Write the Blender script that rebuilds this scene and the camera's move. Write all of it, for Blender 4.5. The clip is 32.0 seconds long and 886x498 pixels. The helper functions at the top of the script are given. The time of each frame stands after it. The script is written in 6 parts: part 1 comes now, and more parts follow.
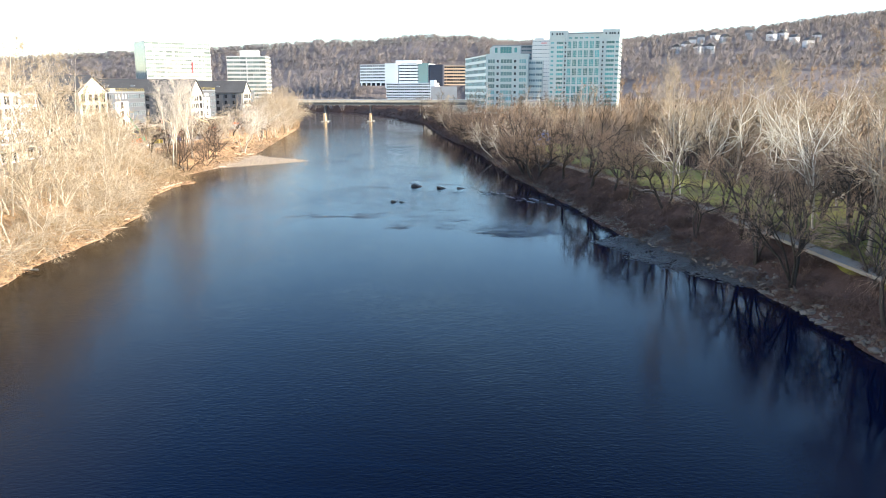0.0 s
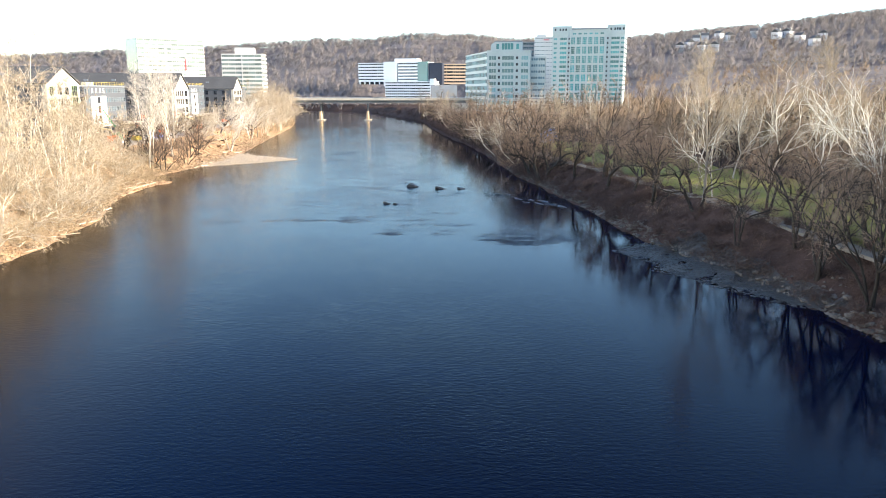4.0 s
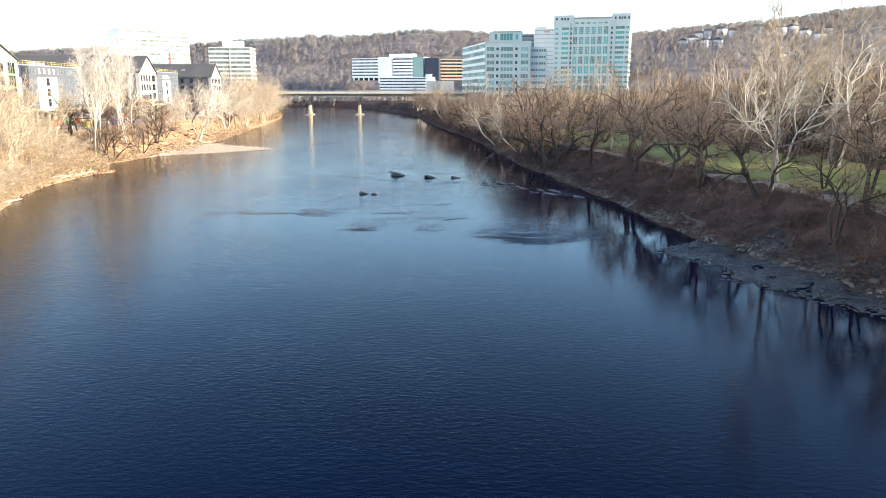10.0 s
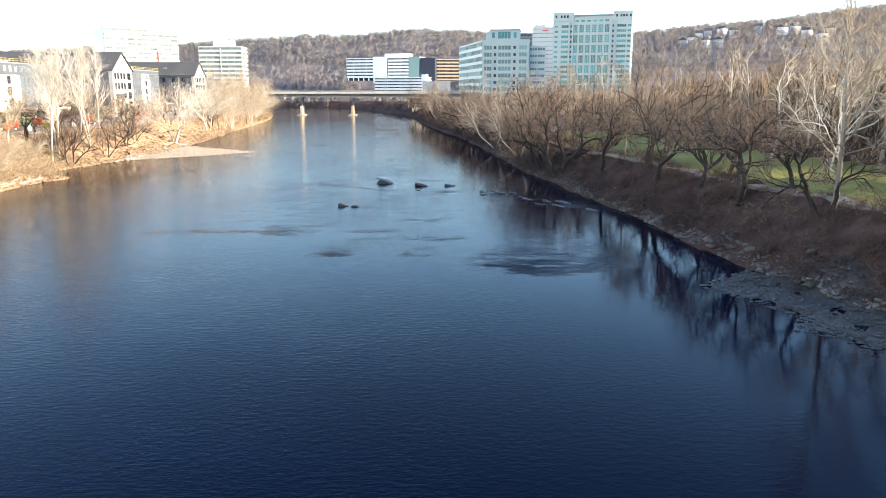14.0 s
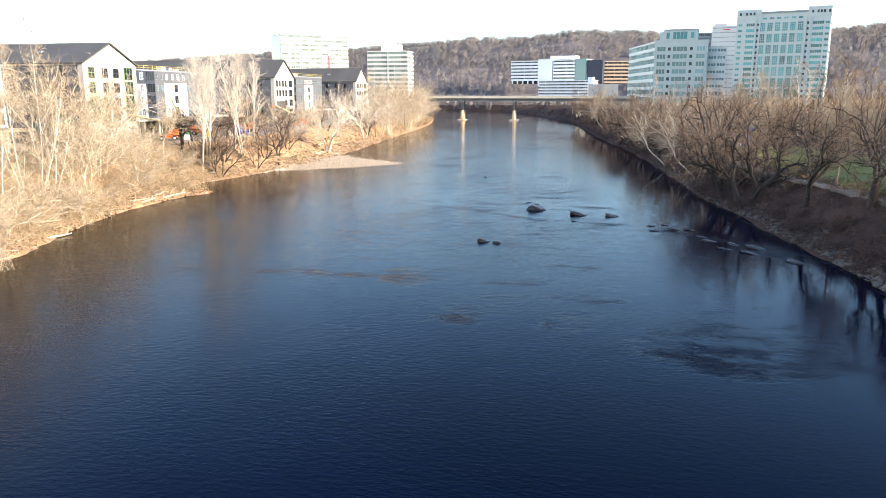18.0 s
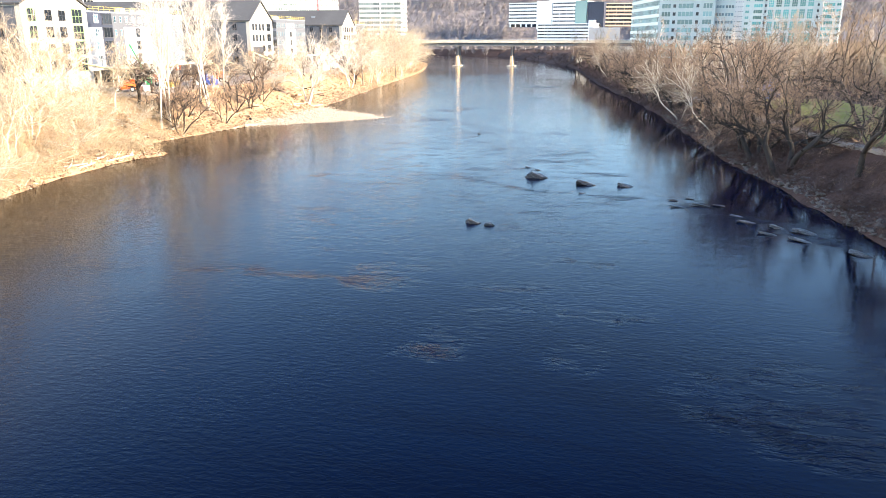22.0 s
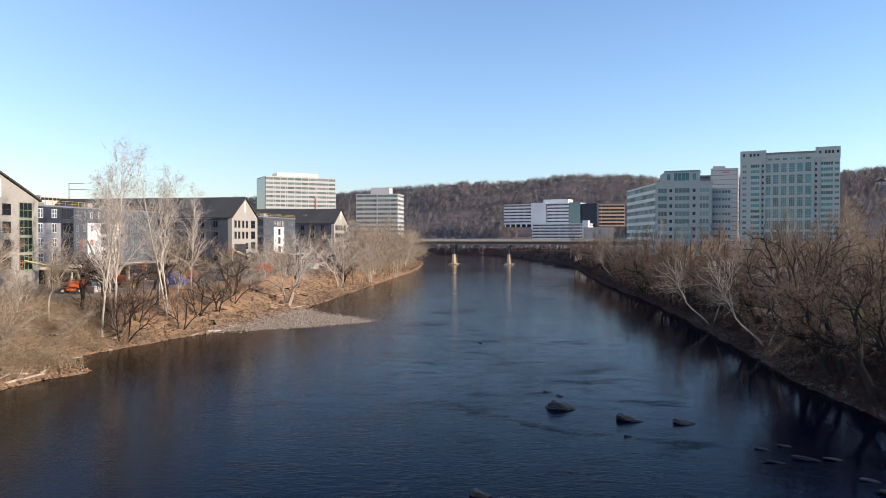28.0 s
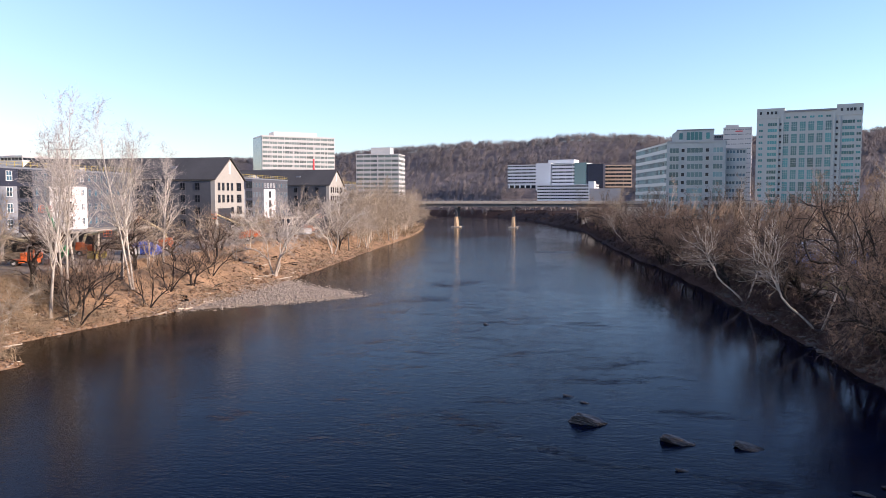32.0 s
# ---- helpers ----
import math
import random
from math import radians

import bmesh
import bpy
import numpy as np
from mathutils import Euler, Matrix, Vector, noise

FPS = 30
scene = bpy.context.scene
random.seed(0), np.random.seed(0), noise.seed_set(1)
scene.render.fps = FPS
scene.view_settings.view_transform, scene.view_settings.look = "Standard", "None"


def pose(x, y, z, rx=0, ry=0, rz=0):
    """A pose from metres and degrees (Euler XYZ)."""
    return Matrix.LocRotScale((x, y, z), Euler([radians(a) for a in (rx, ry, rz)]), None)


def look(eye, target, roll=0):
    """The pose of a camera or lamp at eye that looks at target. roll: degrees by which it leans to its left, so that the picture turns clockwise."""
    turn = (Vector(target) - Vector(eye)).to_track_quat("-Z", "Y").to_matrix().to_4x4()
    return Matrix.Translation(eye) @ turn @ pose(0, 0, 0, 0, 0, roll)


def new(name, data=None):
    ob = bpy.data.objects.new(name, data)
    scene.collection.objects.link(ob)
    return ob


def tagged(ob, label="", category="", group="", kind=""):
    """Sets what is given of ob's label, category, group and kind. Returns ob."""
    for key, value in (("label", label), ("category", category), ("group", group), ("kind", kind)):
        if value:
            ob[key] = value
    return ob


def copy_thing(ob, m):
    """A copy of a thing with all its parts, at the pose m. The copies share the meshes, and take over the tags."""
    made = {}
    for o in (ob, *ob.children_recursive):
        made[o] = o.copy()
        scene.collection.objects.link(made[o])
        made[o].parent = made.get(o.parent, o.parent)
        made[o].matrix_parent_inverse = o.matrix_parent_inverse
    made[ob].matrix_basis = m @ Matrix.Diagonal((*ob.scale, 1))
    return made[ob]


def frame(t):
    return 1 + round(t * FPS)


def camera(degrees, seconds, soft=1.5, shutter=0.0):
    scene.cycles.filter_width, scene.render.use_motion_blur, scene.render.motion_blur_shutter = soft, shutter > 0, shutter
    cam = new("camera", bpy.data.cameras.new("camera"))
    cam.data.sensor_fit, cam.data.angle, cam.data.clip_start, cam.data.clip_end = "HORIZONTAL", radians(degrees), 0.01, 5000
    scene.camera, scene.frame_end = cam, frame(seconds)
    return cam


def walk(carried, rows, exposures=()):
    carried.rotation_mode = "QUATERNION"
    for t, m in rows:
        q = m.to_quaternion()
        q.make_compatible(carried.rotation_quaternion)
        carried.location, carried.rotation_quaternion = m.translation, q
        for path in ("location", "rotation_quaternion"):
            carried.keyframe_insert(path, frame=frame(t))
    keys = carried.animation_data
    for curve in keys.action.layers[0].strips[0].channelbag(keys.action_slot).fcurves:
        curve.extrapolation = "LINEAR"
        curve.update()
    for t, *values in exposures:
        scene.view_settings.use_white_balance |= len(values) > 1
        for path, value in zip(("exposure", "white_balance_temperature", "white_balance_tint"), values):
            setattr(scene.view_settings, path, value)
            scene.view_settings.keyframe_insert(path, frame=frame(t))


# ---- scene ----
# time, x, y, height, tilt, turn
PATH = [
    (0, 0.023, 4.010, 25.719, -12.333, -0.659),
    (1, 0.152, 8.062, 25.398, -12.328, -0.629),
    (2, 0.275, 12.265, 24.944, -12.261, -0.638),
    (3, 0.369, 16.660, 24.278, -12.265, -0.611),
    (3.5, 0.433, 18.937, 23.842, -12.288, -0.649),
    (5.5, 0.825, 28.242, 21.715, -12.258, -0.662),
    (6, 0.949, 30.565, 21.191, -12.266, -0.696),
    (7, 1.242, 35.151, 20.185, -12.265, -0.712),
    (8, 1.543, 39.723, 19.193, -12.234, -0.771),
    (9, 1.836, 44.274, 18.190, -12.198, -0.820),
    (10, 2.176, 48.615, 17.238, -12.188, -0.852),
    (11, 2.490, 52.876, 16.526, -12.200, -0.892),
    (12, 2.774, 57.145, 16.171, -12.217, -0.944),
    (13, 3.010, 61.428, 16.156, -12.156, -1.017),
    (13.5, 3.121, 63.539, 16.294, -12.141, -1.042),
    (15.5, 3.497, 71.935, 17.327, -12.023, -1.199),
    (16, 3.596, 74.072, 17.576, -12.026, -0.970),
    (16.5, 3.708, 76.207, 17.789, -11.968, 0.694),
    (17, 3.771, 78.346, 17.999, -11.967, 5.412),
    (17.5, 3.747, 80.456, 18.242, -11.981, 10.748),
    (18, 3.700, 82.549, 18.415, -11.986, 11.488),
    (19, 3.531, 86.695, 18.631, -11.946, 11.399),
    (20, 3.197, 90.899, 18.799, -12.252, 11.339),
    (20.5, 2.956, 92.985, 18.789, -13.707, 11.297),
    (21, 2.659, 95.062, 18.753, -15.856, 11.223),
    (21.5, 2.325, 97.135, 18.730, -16.174, 11.244),
    (22.5, 1.603, 101.283, 18.781, -15.838, 11.159),
    (23, 1.256, 103.356, 18.791, -9.245, 11.113),
    (23.5, 0.901, 105.423, 18.747, -0.960, 11.101),
    (24, 0.549, 107.422, 18.637, -0.925, 11.092),
    (25, -0.149, 111.299, 18.307, -0.953, 11.060),
    (25.5, -0.523, 113.247, 18.214, -0.926, 11.043),
    (27.5, -2.060, 121.098, 17.918, -0.935, 10.967),
    (28, -2.426, 123.098, 17.852, -0.924, 10.961),
    (28.5, -2.742, 125.131, 17.813, -0.949, 10.976),
    (29, -3.037, 127.182, 17.837, -1.137, 10.994),
    (29.5, -3.356, 129.282, 17.935, -2.241, 11.004),
    (30, -3.696, 131.356, 18.072, -3.656, 11.039),
    (31, -4.384, 135.392, 18.369, -4.001, 11.076),
    (32, -5.068, 139.218, 18.681, -3.997, 11.186),
]
cam = camera(62.28, 32.0, soft=0.55)
walk(cam, [(t, pose(x, y, z, 90 + tilt, 0, turn)) for t, x, y, z, tilt, turn in PATH],
     exposures=[(0, 2.15, 6120, 6), (7, 2.24, 6220, 6), (16, 2.27, 6250, 7), (17.5, 2.15, 6250, 8), (20.0, 2.06, 6250, 9), (21, 2.4, 6250, 9), (22, 2.65, 6250, 9), (23.05, 2.85, 6700, 11), (23.2, 2.4, 6700, 11), (23.3, 1.85, 6700, 11), (23.4, 1.35, 6700, 12),
                (23.5, 1.0, 6800, 13), (24.1, 0.7, 6850, 11), (25, 0.63, 6450, 14), (28, 0.62, 5950, 16), (30, 0.76, 5950, 20), (32, 0.84, 5900, 24)])

# ---- light ----
SUN_UP, SUN_X, SUN_Y = 16.0, 0.98, -0.2
world = bpy.data.worlds.new("world")
scene.world = world
world.use_nodes = True
sky = world.node_tree.nodes.new("ShaderNodeTexSky")
sky.sky_type = "NISHITA"
sky.sun_disc = False
sky.sun_elevation = radians(SUN_UP)
sky.sun_rotation = -math.atan2(SUN_X, SUN_Y)
sky.air_density, sky.dust_density, sky.ozone_density = 1.0, 0.7, 2.6
back = world.node_tree.nodes["Background"]
back.inputs["Strength"].default_value = 0.15
world.node_tree.links.new(sky.outputs[0], back.inputs["Color"])
sun_data = bpy.data.lights.new("sun", "SUN")
sun_data.energy, sun_data.angle, sun_data.color = 5.0, radians(0.55), (1.0, 0.815, 0.60)
sun = new("sun", sun_data)
flat = Vector((SUN_X, SUN_Y, 0)).normalized() * math.cos(radians(SUN_UP))
sun.matrix_world = look((60, 0, 80), Vector((60, 0, 80)) - Vector((flat.x, flat.y, math.sin(radians(SUN_UP)))))

# ---- materials ----


def nodes_of(name):
    m = bpy.data.materials.new(name)
    m.use_nodes = True
    return m, m.node_tree, m.node_tree.nodes["Principled BSDF"]


def noise_node(tree, scale, detail=4.0, rough=0.55, kind="Object", stretch=None):
    co = tree.nodes.new("ShaderNodeTexCoord")
    n = tree.nodes.new("ShaderNodeTexNoise")
    n.inputs["Scale"].default_value, n.inputs["Detail"].default_value, n.inputs["Roughness"].default_value = scale, detail, rough
    out = co.outputs[kind]
    if stretch:
        mp = tree.nodes.new("ShaderNodeMapping")
        mp.inputs["Scale"].default_value = stretch
        tree.links.new(out, mp.inputs["Vector"])
        out = mp.outputs[0]
    tree.links.new(out, n.inputs["Vector"])
    return n.outputs["Fac"]


def ramp(tree, fac, stops):
    r = tree.nodes.new("ShaderNodeValToRGB")
    while len(r.color_ramp.elements) < len(stops):
        r.color_ramp.elements.new(0.5)
    for e, (at, colour) in zip(r.color_ramp.elements, stops):
        e.position, e.color = at, (*colour, 1)
    tree.links.new(fac, r.inputs["Fac"])
    return r.outputs["Color"]


def blend(tree, fac, a, b, mode="MIX"):
    m = tree.nodes.new("ShaderNodeMix")
    m.data_type, m.blend_type = "RGBA", mode
    for value, index in ((fac, 0), (a, 6), (b, 7)):
        if isinstance(value, (int, float)):
            m.inputs[index].default_value = value
        elif isinstance(value, tuple):
            m.inputs[index].default_value = (*value, 1)
        else:
            tree.links.new(value, m.inputs[index])
    return m.outputs[2]


def bumped(tree, shader, height, strength, distance):
    b = tree.nodes.new("ShaderNodeBump")
    b.inputs["Strength"].default_value, b.inputs["Distance"].default_value = strength, distance
    tree.links.new(height, b.inputs["Height"])
    tree.links.new(b.outputs[0], shader.inputs["Normal"])


def shade(c, k):
    return tuple(min(v * k, 1.0) for v in c)


def surface(name, colour, rough=0.8, fine=4.0, coarse=0.3, vary=0.3, bump=0.3, size=0.05, metal=0.0, each=0.0, spec=0.3):
    """A worn surface: a base colour with grain and stains at two scales, relief, and a small difference from piece to piece."""
    m, tree, s = nodes_of(name)
    grain, stain = noise_node(tree, fine, 6), noise_node(tree, coarse, 3)
    c = ramp(tree, grain, [(0.3, shade(colour, 1 - vary)), (0.7, shade(colour, 1 + vary))])
    c = blend(tree, 0.6, c, ramp(tree, stain, [(0.32, shade(colour, 1 - 0.8 * vary)), (0.68, shade(colour, 1 + 0.8 * vary))]))
    if each:
        info = tree.nodes.new("ShaderNodeObjectInfo")
        c = blend(tree, 0.7, c, ramp(tree, info.outputs["Random"], [(0.0, shade(colour, 1 - each)), (1.0, shade(colour, 1 + each))]))
    tree.links.new(c, s.inputs["Base Color"])
    s.inputs["Roughness"].default_value, s.inputs["Metallic"].default_value = rough, metal
    s.inputs["Specular IOR Level"].default_value = spec
    if bump:
        bumped(tree, s, grain, bump, size)
    return m


def bark(name, low, high, island=0.25, foot=None, peels=(2.0, 10.0)):
    """Bark or twigs, each stem a little different; foot: the rough bark low down, where the pale bark above peels."""
    m, tree, s = nodes_of(name)
    g = tree.nodes.new("ShaderNodeNewGeometry")
    info = tree.nodes.new("ShaderNodeObjectInfo")
    patch = noise_node(tree, 1.4, 5, stretch=(1, 1, 0.35))
    c = ramp(tree, patch, [(0.35, low), (0.62, high)])
    mid = tuple((a + b) / 2 for a, b in zip(low, high))
    if foot:
        co = tree.nodes.new("ShaderNodeTexCoord")
        xyz = tree.nodes.new("ShaderNodeSeparateXYZ")
        tree.links.new(co.outputs["Object"], xyz.inputs[0])
        peel = tree.nodes.new("ShaderNodeMapRange")
        peel.inputs["From Min"].default_value, peel.inputs["From Max"].default_value = peels
        tree.links.new(xyz.outputs["Z"], peel.inputs["Value"])
        c = blend(tree, peel.outputs[0], blend(tree, 0.25, foot, c), c)
    c = blend(tree, island, c, ramp(tree, g.outputs["Random Per Island"], [(0, shade(mid, 0.55)), (1, shade(mid, 1.5))]))
    c = blend(tree, 0.35, c, ramp(tree, info.outputs["Random"], [(0, shade(mid, 0.7)), (1, shade(mid, 1.3))]))
    tree.links.new(c, s.inputs["Base Color"])
    s.inputs["Roughness"].default_value = 0.9
    s.inputs["Specular IOR Level"].default_value = 0.15
    bumped(tree, s, patch, 0.4, 0.03)
    return m


def glass(name, tint, rough=0.08, vary=0.5, spec=0.5):
    """Window glass seen from far: a dark room behind a glossy pane."""
    m, tree, s = nodes_of(name)
    info = tree.nodes.new("ShaderNodeObjectInfo")
    c = ramp(tree, info.outputs["Random"], [(0.0, shade(tint, 1 - vary)), (1.0, shade(tint, 1 + vary))])
    tree.links.new(c, s.inputs["Base Color"])
    s.inputs["Roughness"].default_value = rough
    s.inputs["IOR"].default_value = 1.45
    s.inputs["Specular IOR Level"].default_value = spec
    bumped(tree, s, noise_node(tree, 0.4, 2), 0.08, 0.05)
    return m


def bedded_rock():
    """Wet dark river rock with thin paler beds and a dry crust here and there."""
    m, tree, s = nodes_of("bedded_river_rock")
    beds = noise_node(tree, 1.1, 6, 0.7, stretch=(0.9, 1.6, 7.5))
    crust = noise_node(tree, 1.3, 4, 0.6)
    c = ramp(tree, beds, [(0.42, (0.012, 0.01, 0.009)), (0.56, (0.05, 0.043, 0.037)), (0.66, (0.2, 0.185, 0.17))])
    c = blend(tree, ramp(tree, crust, [(0.5, (0, 0, 0)), (0.62, (0.7, 0.7, 0.7))]), c, (0.022, 0.017, 0.013))
    tree.links.new(c, s.inputs["Base Color"])
    s.inputs["Roughness"].default_value = 0.38
    s.inputs["Specular IOR Level"].default_value = 0.35
    bumped(tree, s, beds, 0.8, 0.08)
    return m


M = {
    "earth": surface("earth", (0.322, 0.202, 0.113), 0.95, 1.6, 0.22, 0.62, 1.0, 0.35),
    # darker than dry litter: the bank's shade is part of this colour
    "litter": surface("shaded_leaf_litter", (0.05, 0.031, 0.025), 0.95, 1.7, 0.12, 0.5, 0.9, 0.25, spec=0.05),
    "lawn": surface("lawn_grass", (0.135, 0.126, 0.023), 0.95, 2.5, 0.09, 0.4, 0.7, 0.1),
    "hill": surface("hill_floor", (0.15, 0.129, 0.124), 0.95, 0.35, 0.02, 0.6, 1.0, 2.0, spec=0.05),
    "site": surface("site_gravel", (0.26, 0.215, 0.165), 0.95, 1.5, 0.08, 0.35, 0.5, 0.15),
    "path": surface("path_asphalt", (0.15, 0.13, 0.11), 0.9, 3.0, 0.2, 0.2, 0.2, 0.03),
    "rock": surface("river_rock", (0.058, 0.051, 0.045), 0.5, 1.6, 0.5, 0.5, 0.8, 0.12, each=0.3),
    "bedded": bedded_rock(),
    "riprap": surface("riprap_stone", (0.075, 0.063, 0.054), 0.85, 1.8, 0.5, 0.4, 0.6, 0.1, each=0.45),
    "clod": surface("dark_earth", (0.15, 0.09, 0.05), 0.95, 2.2, 0.3, 0.5, 0.8, 0.1),
    "gravel": surface("bar_gravel", (0.27, 0.20, 0.14), 0.9, 2.6, 0.3, 0.5, 0.8, 0.1),
    "cobble": bark("bar_cobble", (0.17, 0.135, 0.1), (0.33, 0.275, 0.215), 0.75),
    "ledge": surface("wet_ledge", (0.034, 0.028, 0.024), 0.38, 2.2, 0.35, 0.5, 0.9, 0.12),
    "syc": bark("sycamore_bark", (0.30, 0.25, 0.19), (0.66, 0.61, 0.53), 0.1, (0.16, 0.125, 0.09)),
    "syc_twig": bark("sycamore_twig", (0.34, 0.30, 0.26), (0.50, 0.45, 0.395)),
    # greyer, darker copy of the sycamore bark, dark to a greater height
    "syc_grey": bark("grey_sycamore_bark", (0.14, 0.115, 0.09), (0.33, 0.285, 0.235), 0.1, (0.06, 0.048, 0.038), (7.0, 19.0)),
    "syc_white": bark("bone_white_bark", (0.42, 0.38, 0.32), (0.72, 0.68, 0.60), 0.1, (0.13, 0.105, 0.08), (6.0, 13.0)),
    "pale": bark("pale_bark", (0.32, 0.265, 0.205), (0.52, 0.455, 0.37)),
    "pale_twig": bark("pale_twig", (0.22, 0.175, 0.122), (0.36, 0.292, 0.21)),
    "dark": bark("dark_bark", (0.017, 0.014, 0.0125), (0.038, 0.031, 0.026)),
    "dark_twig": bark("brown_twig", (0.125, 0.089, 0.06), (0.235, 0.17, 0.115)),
    # darker copy of brown_twig: shade on the riverside trees is put into its colour
    "shaded_twig": bark("shaded_twig", (0.11, 0.078, 0.058), (0.22, 0.156, 0.113)),
    "drift": bark("bleached_wood", (0.36, 0.29, 0.21), (0.58, 0.50, 0.39), 0.3),
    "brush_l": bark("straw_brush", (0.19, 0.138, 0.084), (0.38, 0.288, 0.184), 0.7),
    # brown bramble darkened further to carry the shade of the right bank
    "brush_shaded": bark("bramble", (0.036, 0.023, 0.02), (0.088, 0.056, 0.046), 0.5),
    "stalk": bark("dry_stalk", (0.085, 0.056, 0.041), (0.19, 0.128, 0.09), 0.6),
    "woods": bark("hill_twigs", (0.168, 0.15, 0.148), (0.23, 0.206, 0.202), 0.2),
    "concrete": surface("bridge_concrete", (0.36, 0.32, 0.26), 0.85, 0.8, 0.15, 0.25, 0.3, 0.05),
    # concrete with the low sun's orange mixed into its colour
    "pier": surface("sun_tinted_pier_concrete", (0.36, 0.26, 0.165), 0.85, 0.8, 0.15, 0.25, 0.3, 0.05),
    "steel": surface("girder_steel", (0.11, 0.105, 0.10), 0.6, 0.6, 0.1, 0.25, 0.15, 0.03),
    # brighter copy of white_panel: light that misses the long office's fronts, as colour
    "lit_panel": surface("lit_white_panel", (0.66, 0.655, 0.64), 0.55, 0.7, 0.06, 0.08, 0.05, 0.02),
    "white_panel": surface("white_panel", (0.43, 0.425, 0.41), 0.55, 0.7, 0.06, 0.08, 0.05, 0.02),
    "stone_clad": surface("granite_cladding", (0.335, 0.375, 0.365), 0.6, 0.6, 0.05, 0.12, 0.08, 0.02),
    "teal_glass": glass("teal_glass", (0.03, 0.16, 0.165), vary=0.6),
    "pale_glass": glass("pale_teal_glass", (0.11, 0.20, 0.205), vary=0.55),
    "band_stone": surface("grey_green_stone", (0.36, 0.395, 0.385), 0.5, 0.6, 0.05, 0.12, 0.08, 0.02),
    "cream_panel": surface("cream_panel", (0.60, 0.56, 0.50), 0.6, 0.6, 0.05, 0.08, 0.05, 0.02),
    "grey_glass": glass("grey_green_glass", (0.12, 0.155, 0.148), vary=0.35),
    "blue_glass": glass("blue_glass", (0.04, 0.085, 0.115)),
    "dark_glass": glass("dark_glass", (0.018, 0.022, 0.028), spec=0.2),
    "grey_panel": surface("grey_metal_panel", (0.16, 0.172, 0.19), 0.5, 0.7, 0.06, 0.12, 0.05, 0.02),
    "black_panel": surface("black_panel", (0.035, 0.036, 0.042), 0.5, 0.7, 0.06, 0.2, 0.05, 0.02),
    "sheath": surface("beige_sheathing", (0.32, 0.305, 0.27), 0.8, 1.2, 0.12, 0.12, 0.1, 0.03),
    "tan_clad": surface("tan_cladding", (0.42, 0.31, 0.22), 0.7, 0.8, 0.08, 0.12, 0.08, 0.02),
    "siding": surface("grey_siding", (0.07, 0.074, 0.085), 0.7, 1.1, 0.1, 0.15, 0.1, 0.03),
    "slate": surface("slate_siding", (0.20, 0.21, 0.225), 0.65, 1.1, 0.1, 0.14, 0.1, 0.03),
    "navy": surface("navy_panel", (0.024, 0.028, 0.044), 0.6, 1.1, 0.1, 0.2, 0.1, 0.03),
    "white_siding": surface("white_siding", (0.74, 0.72, 0.69), 0.65, 1.0, 0.1, 0.07, 0.08, 0.03),
    "lavender": surface("lavender_wrap", (0.50, 0.48, 0.60), 0.6, 1.0, 0.1, 0.12, 0.08, 0.03),
    "shingle": surface("dark_shingle", (0.052, 0.05, 0.05), 0.85, 2.2, 0.1, 0.3, 0.4, 0.05),
    "green_trim": surface("green_trim", (0.19, 0.29, 0.12), 0.6, 2.0, 0.2, 0.15, 0.1, 0.02),
    "yellow": surface("yellow_rail", (0.48, 0.37, 0.08), 0.6, 2.0, 0.2, 0.2, 0.1, 0.02),
    "orange": surface("orange_paint", (0.62, 0.13, 0.03), 0.45, 2.0, 0.4, 0.2, 0.1, 0.02),
    "green": surface("green_paint", (0.03, 0.27, 0.10), 0.45, 2.0, 0.4, 0.2, 0.1, 0.02),
    "cream": surface("cream_boom", (0.58, 0.48, 0.27), 0.5, 2.0, 0.4, 0.15, 0.1, 0.02),
    "rubber": surface("tyre_rubber", (0.03, 0.03, 0.03), 0.85, 5.0, 0.6, 0.3, 0.2, 0.02),
    "tarp": surface("blue_tarp", (0.07, 0.12, 0.42), 0.5, 1.5, 0.4, 0.25, 0.5, 0.1),
    "blue_clad": surface("blue_cladding", (0.075, 0.11, 0.24), 0.5, 1.0, 0.15, 0.15, 0.1, 0.02),
    "red": surface("red_sign", (0.45, 0.04, 0.05), 0.6, 1.5, 0.3, 0.2, 0.1, 0.02),
    "house_wall": surface("grey_white_clapboard", (0.42, 0.42, 0.43), 0.7, 1.0, 0.2, 0.12, 0.1, 0.03, each=0.25),
    "roof_house": surface("house_roof", (0.05, 0.05, 0.055), 0.8, 1.0, 0.2, 0.2, 0.2, 0.05),
    "car_blue": surface("car_paint_blue", (0.05, 0.08, 0.16), 0.25, 2.0, 0.5, 0.1, 0.0, spec=0.6),
    "car_white": surface("car_paint_white", (0.65, 0.65, 0.65), 0.25, 2.0, 0.5, 0.05, 0.0, spec=0.6),
    "chrome": surface("galvanised_steel", (0.40, 0.40, 0.40), 0.4, 2.0, 0.5, 0.1, 0.05, metal=0.7),
}


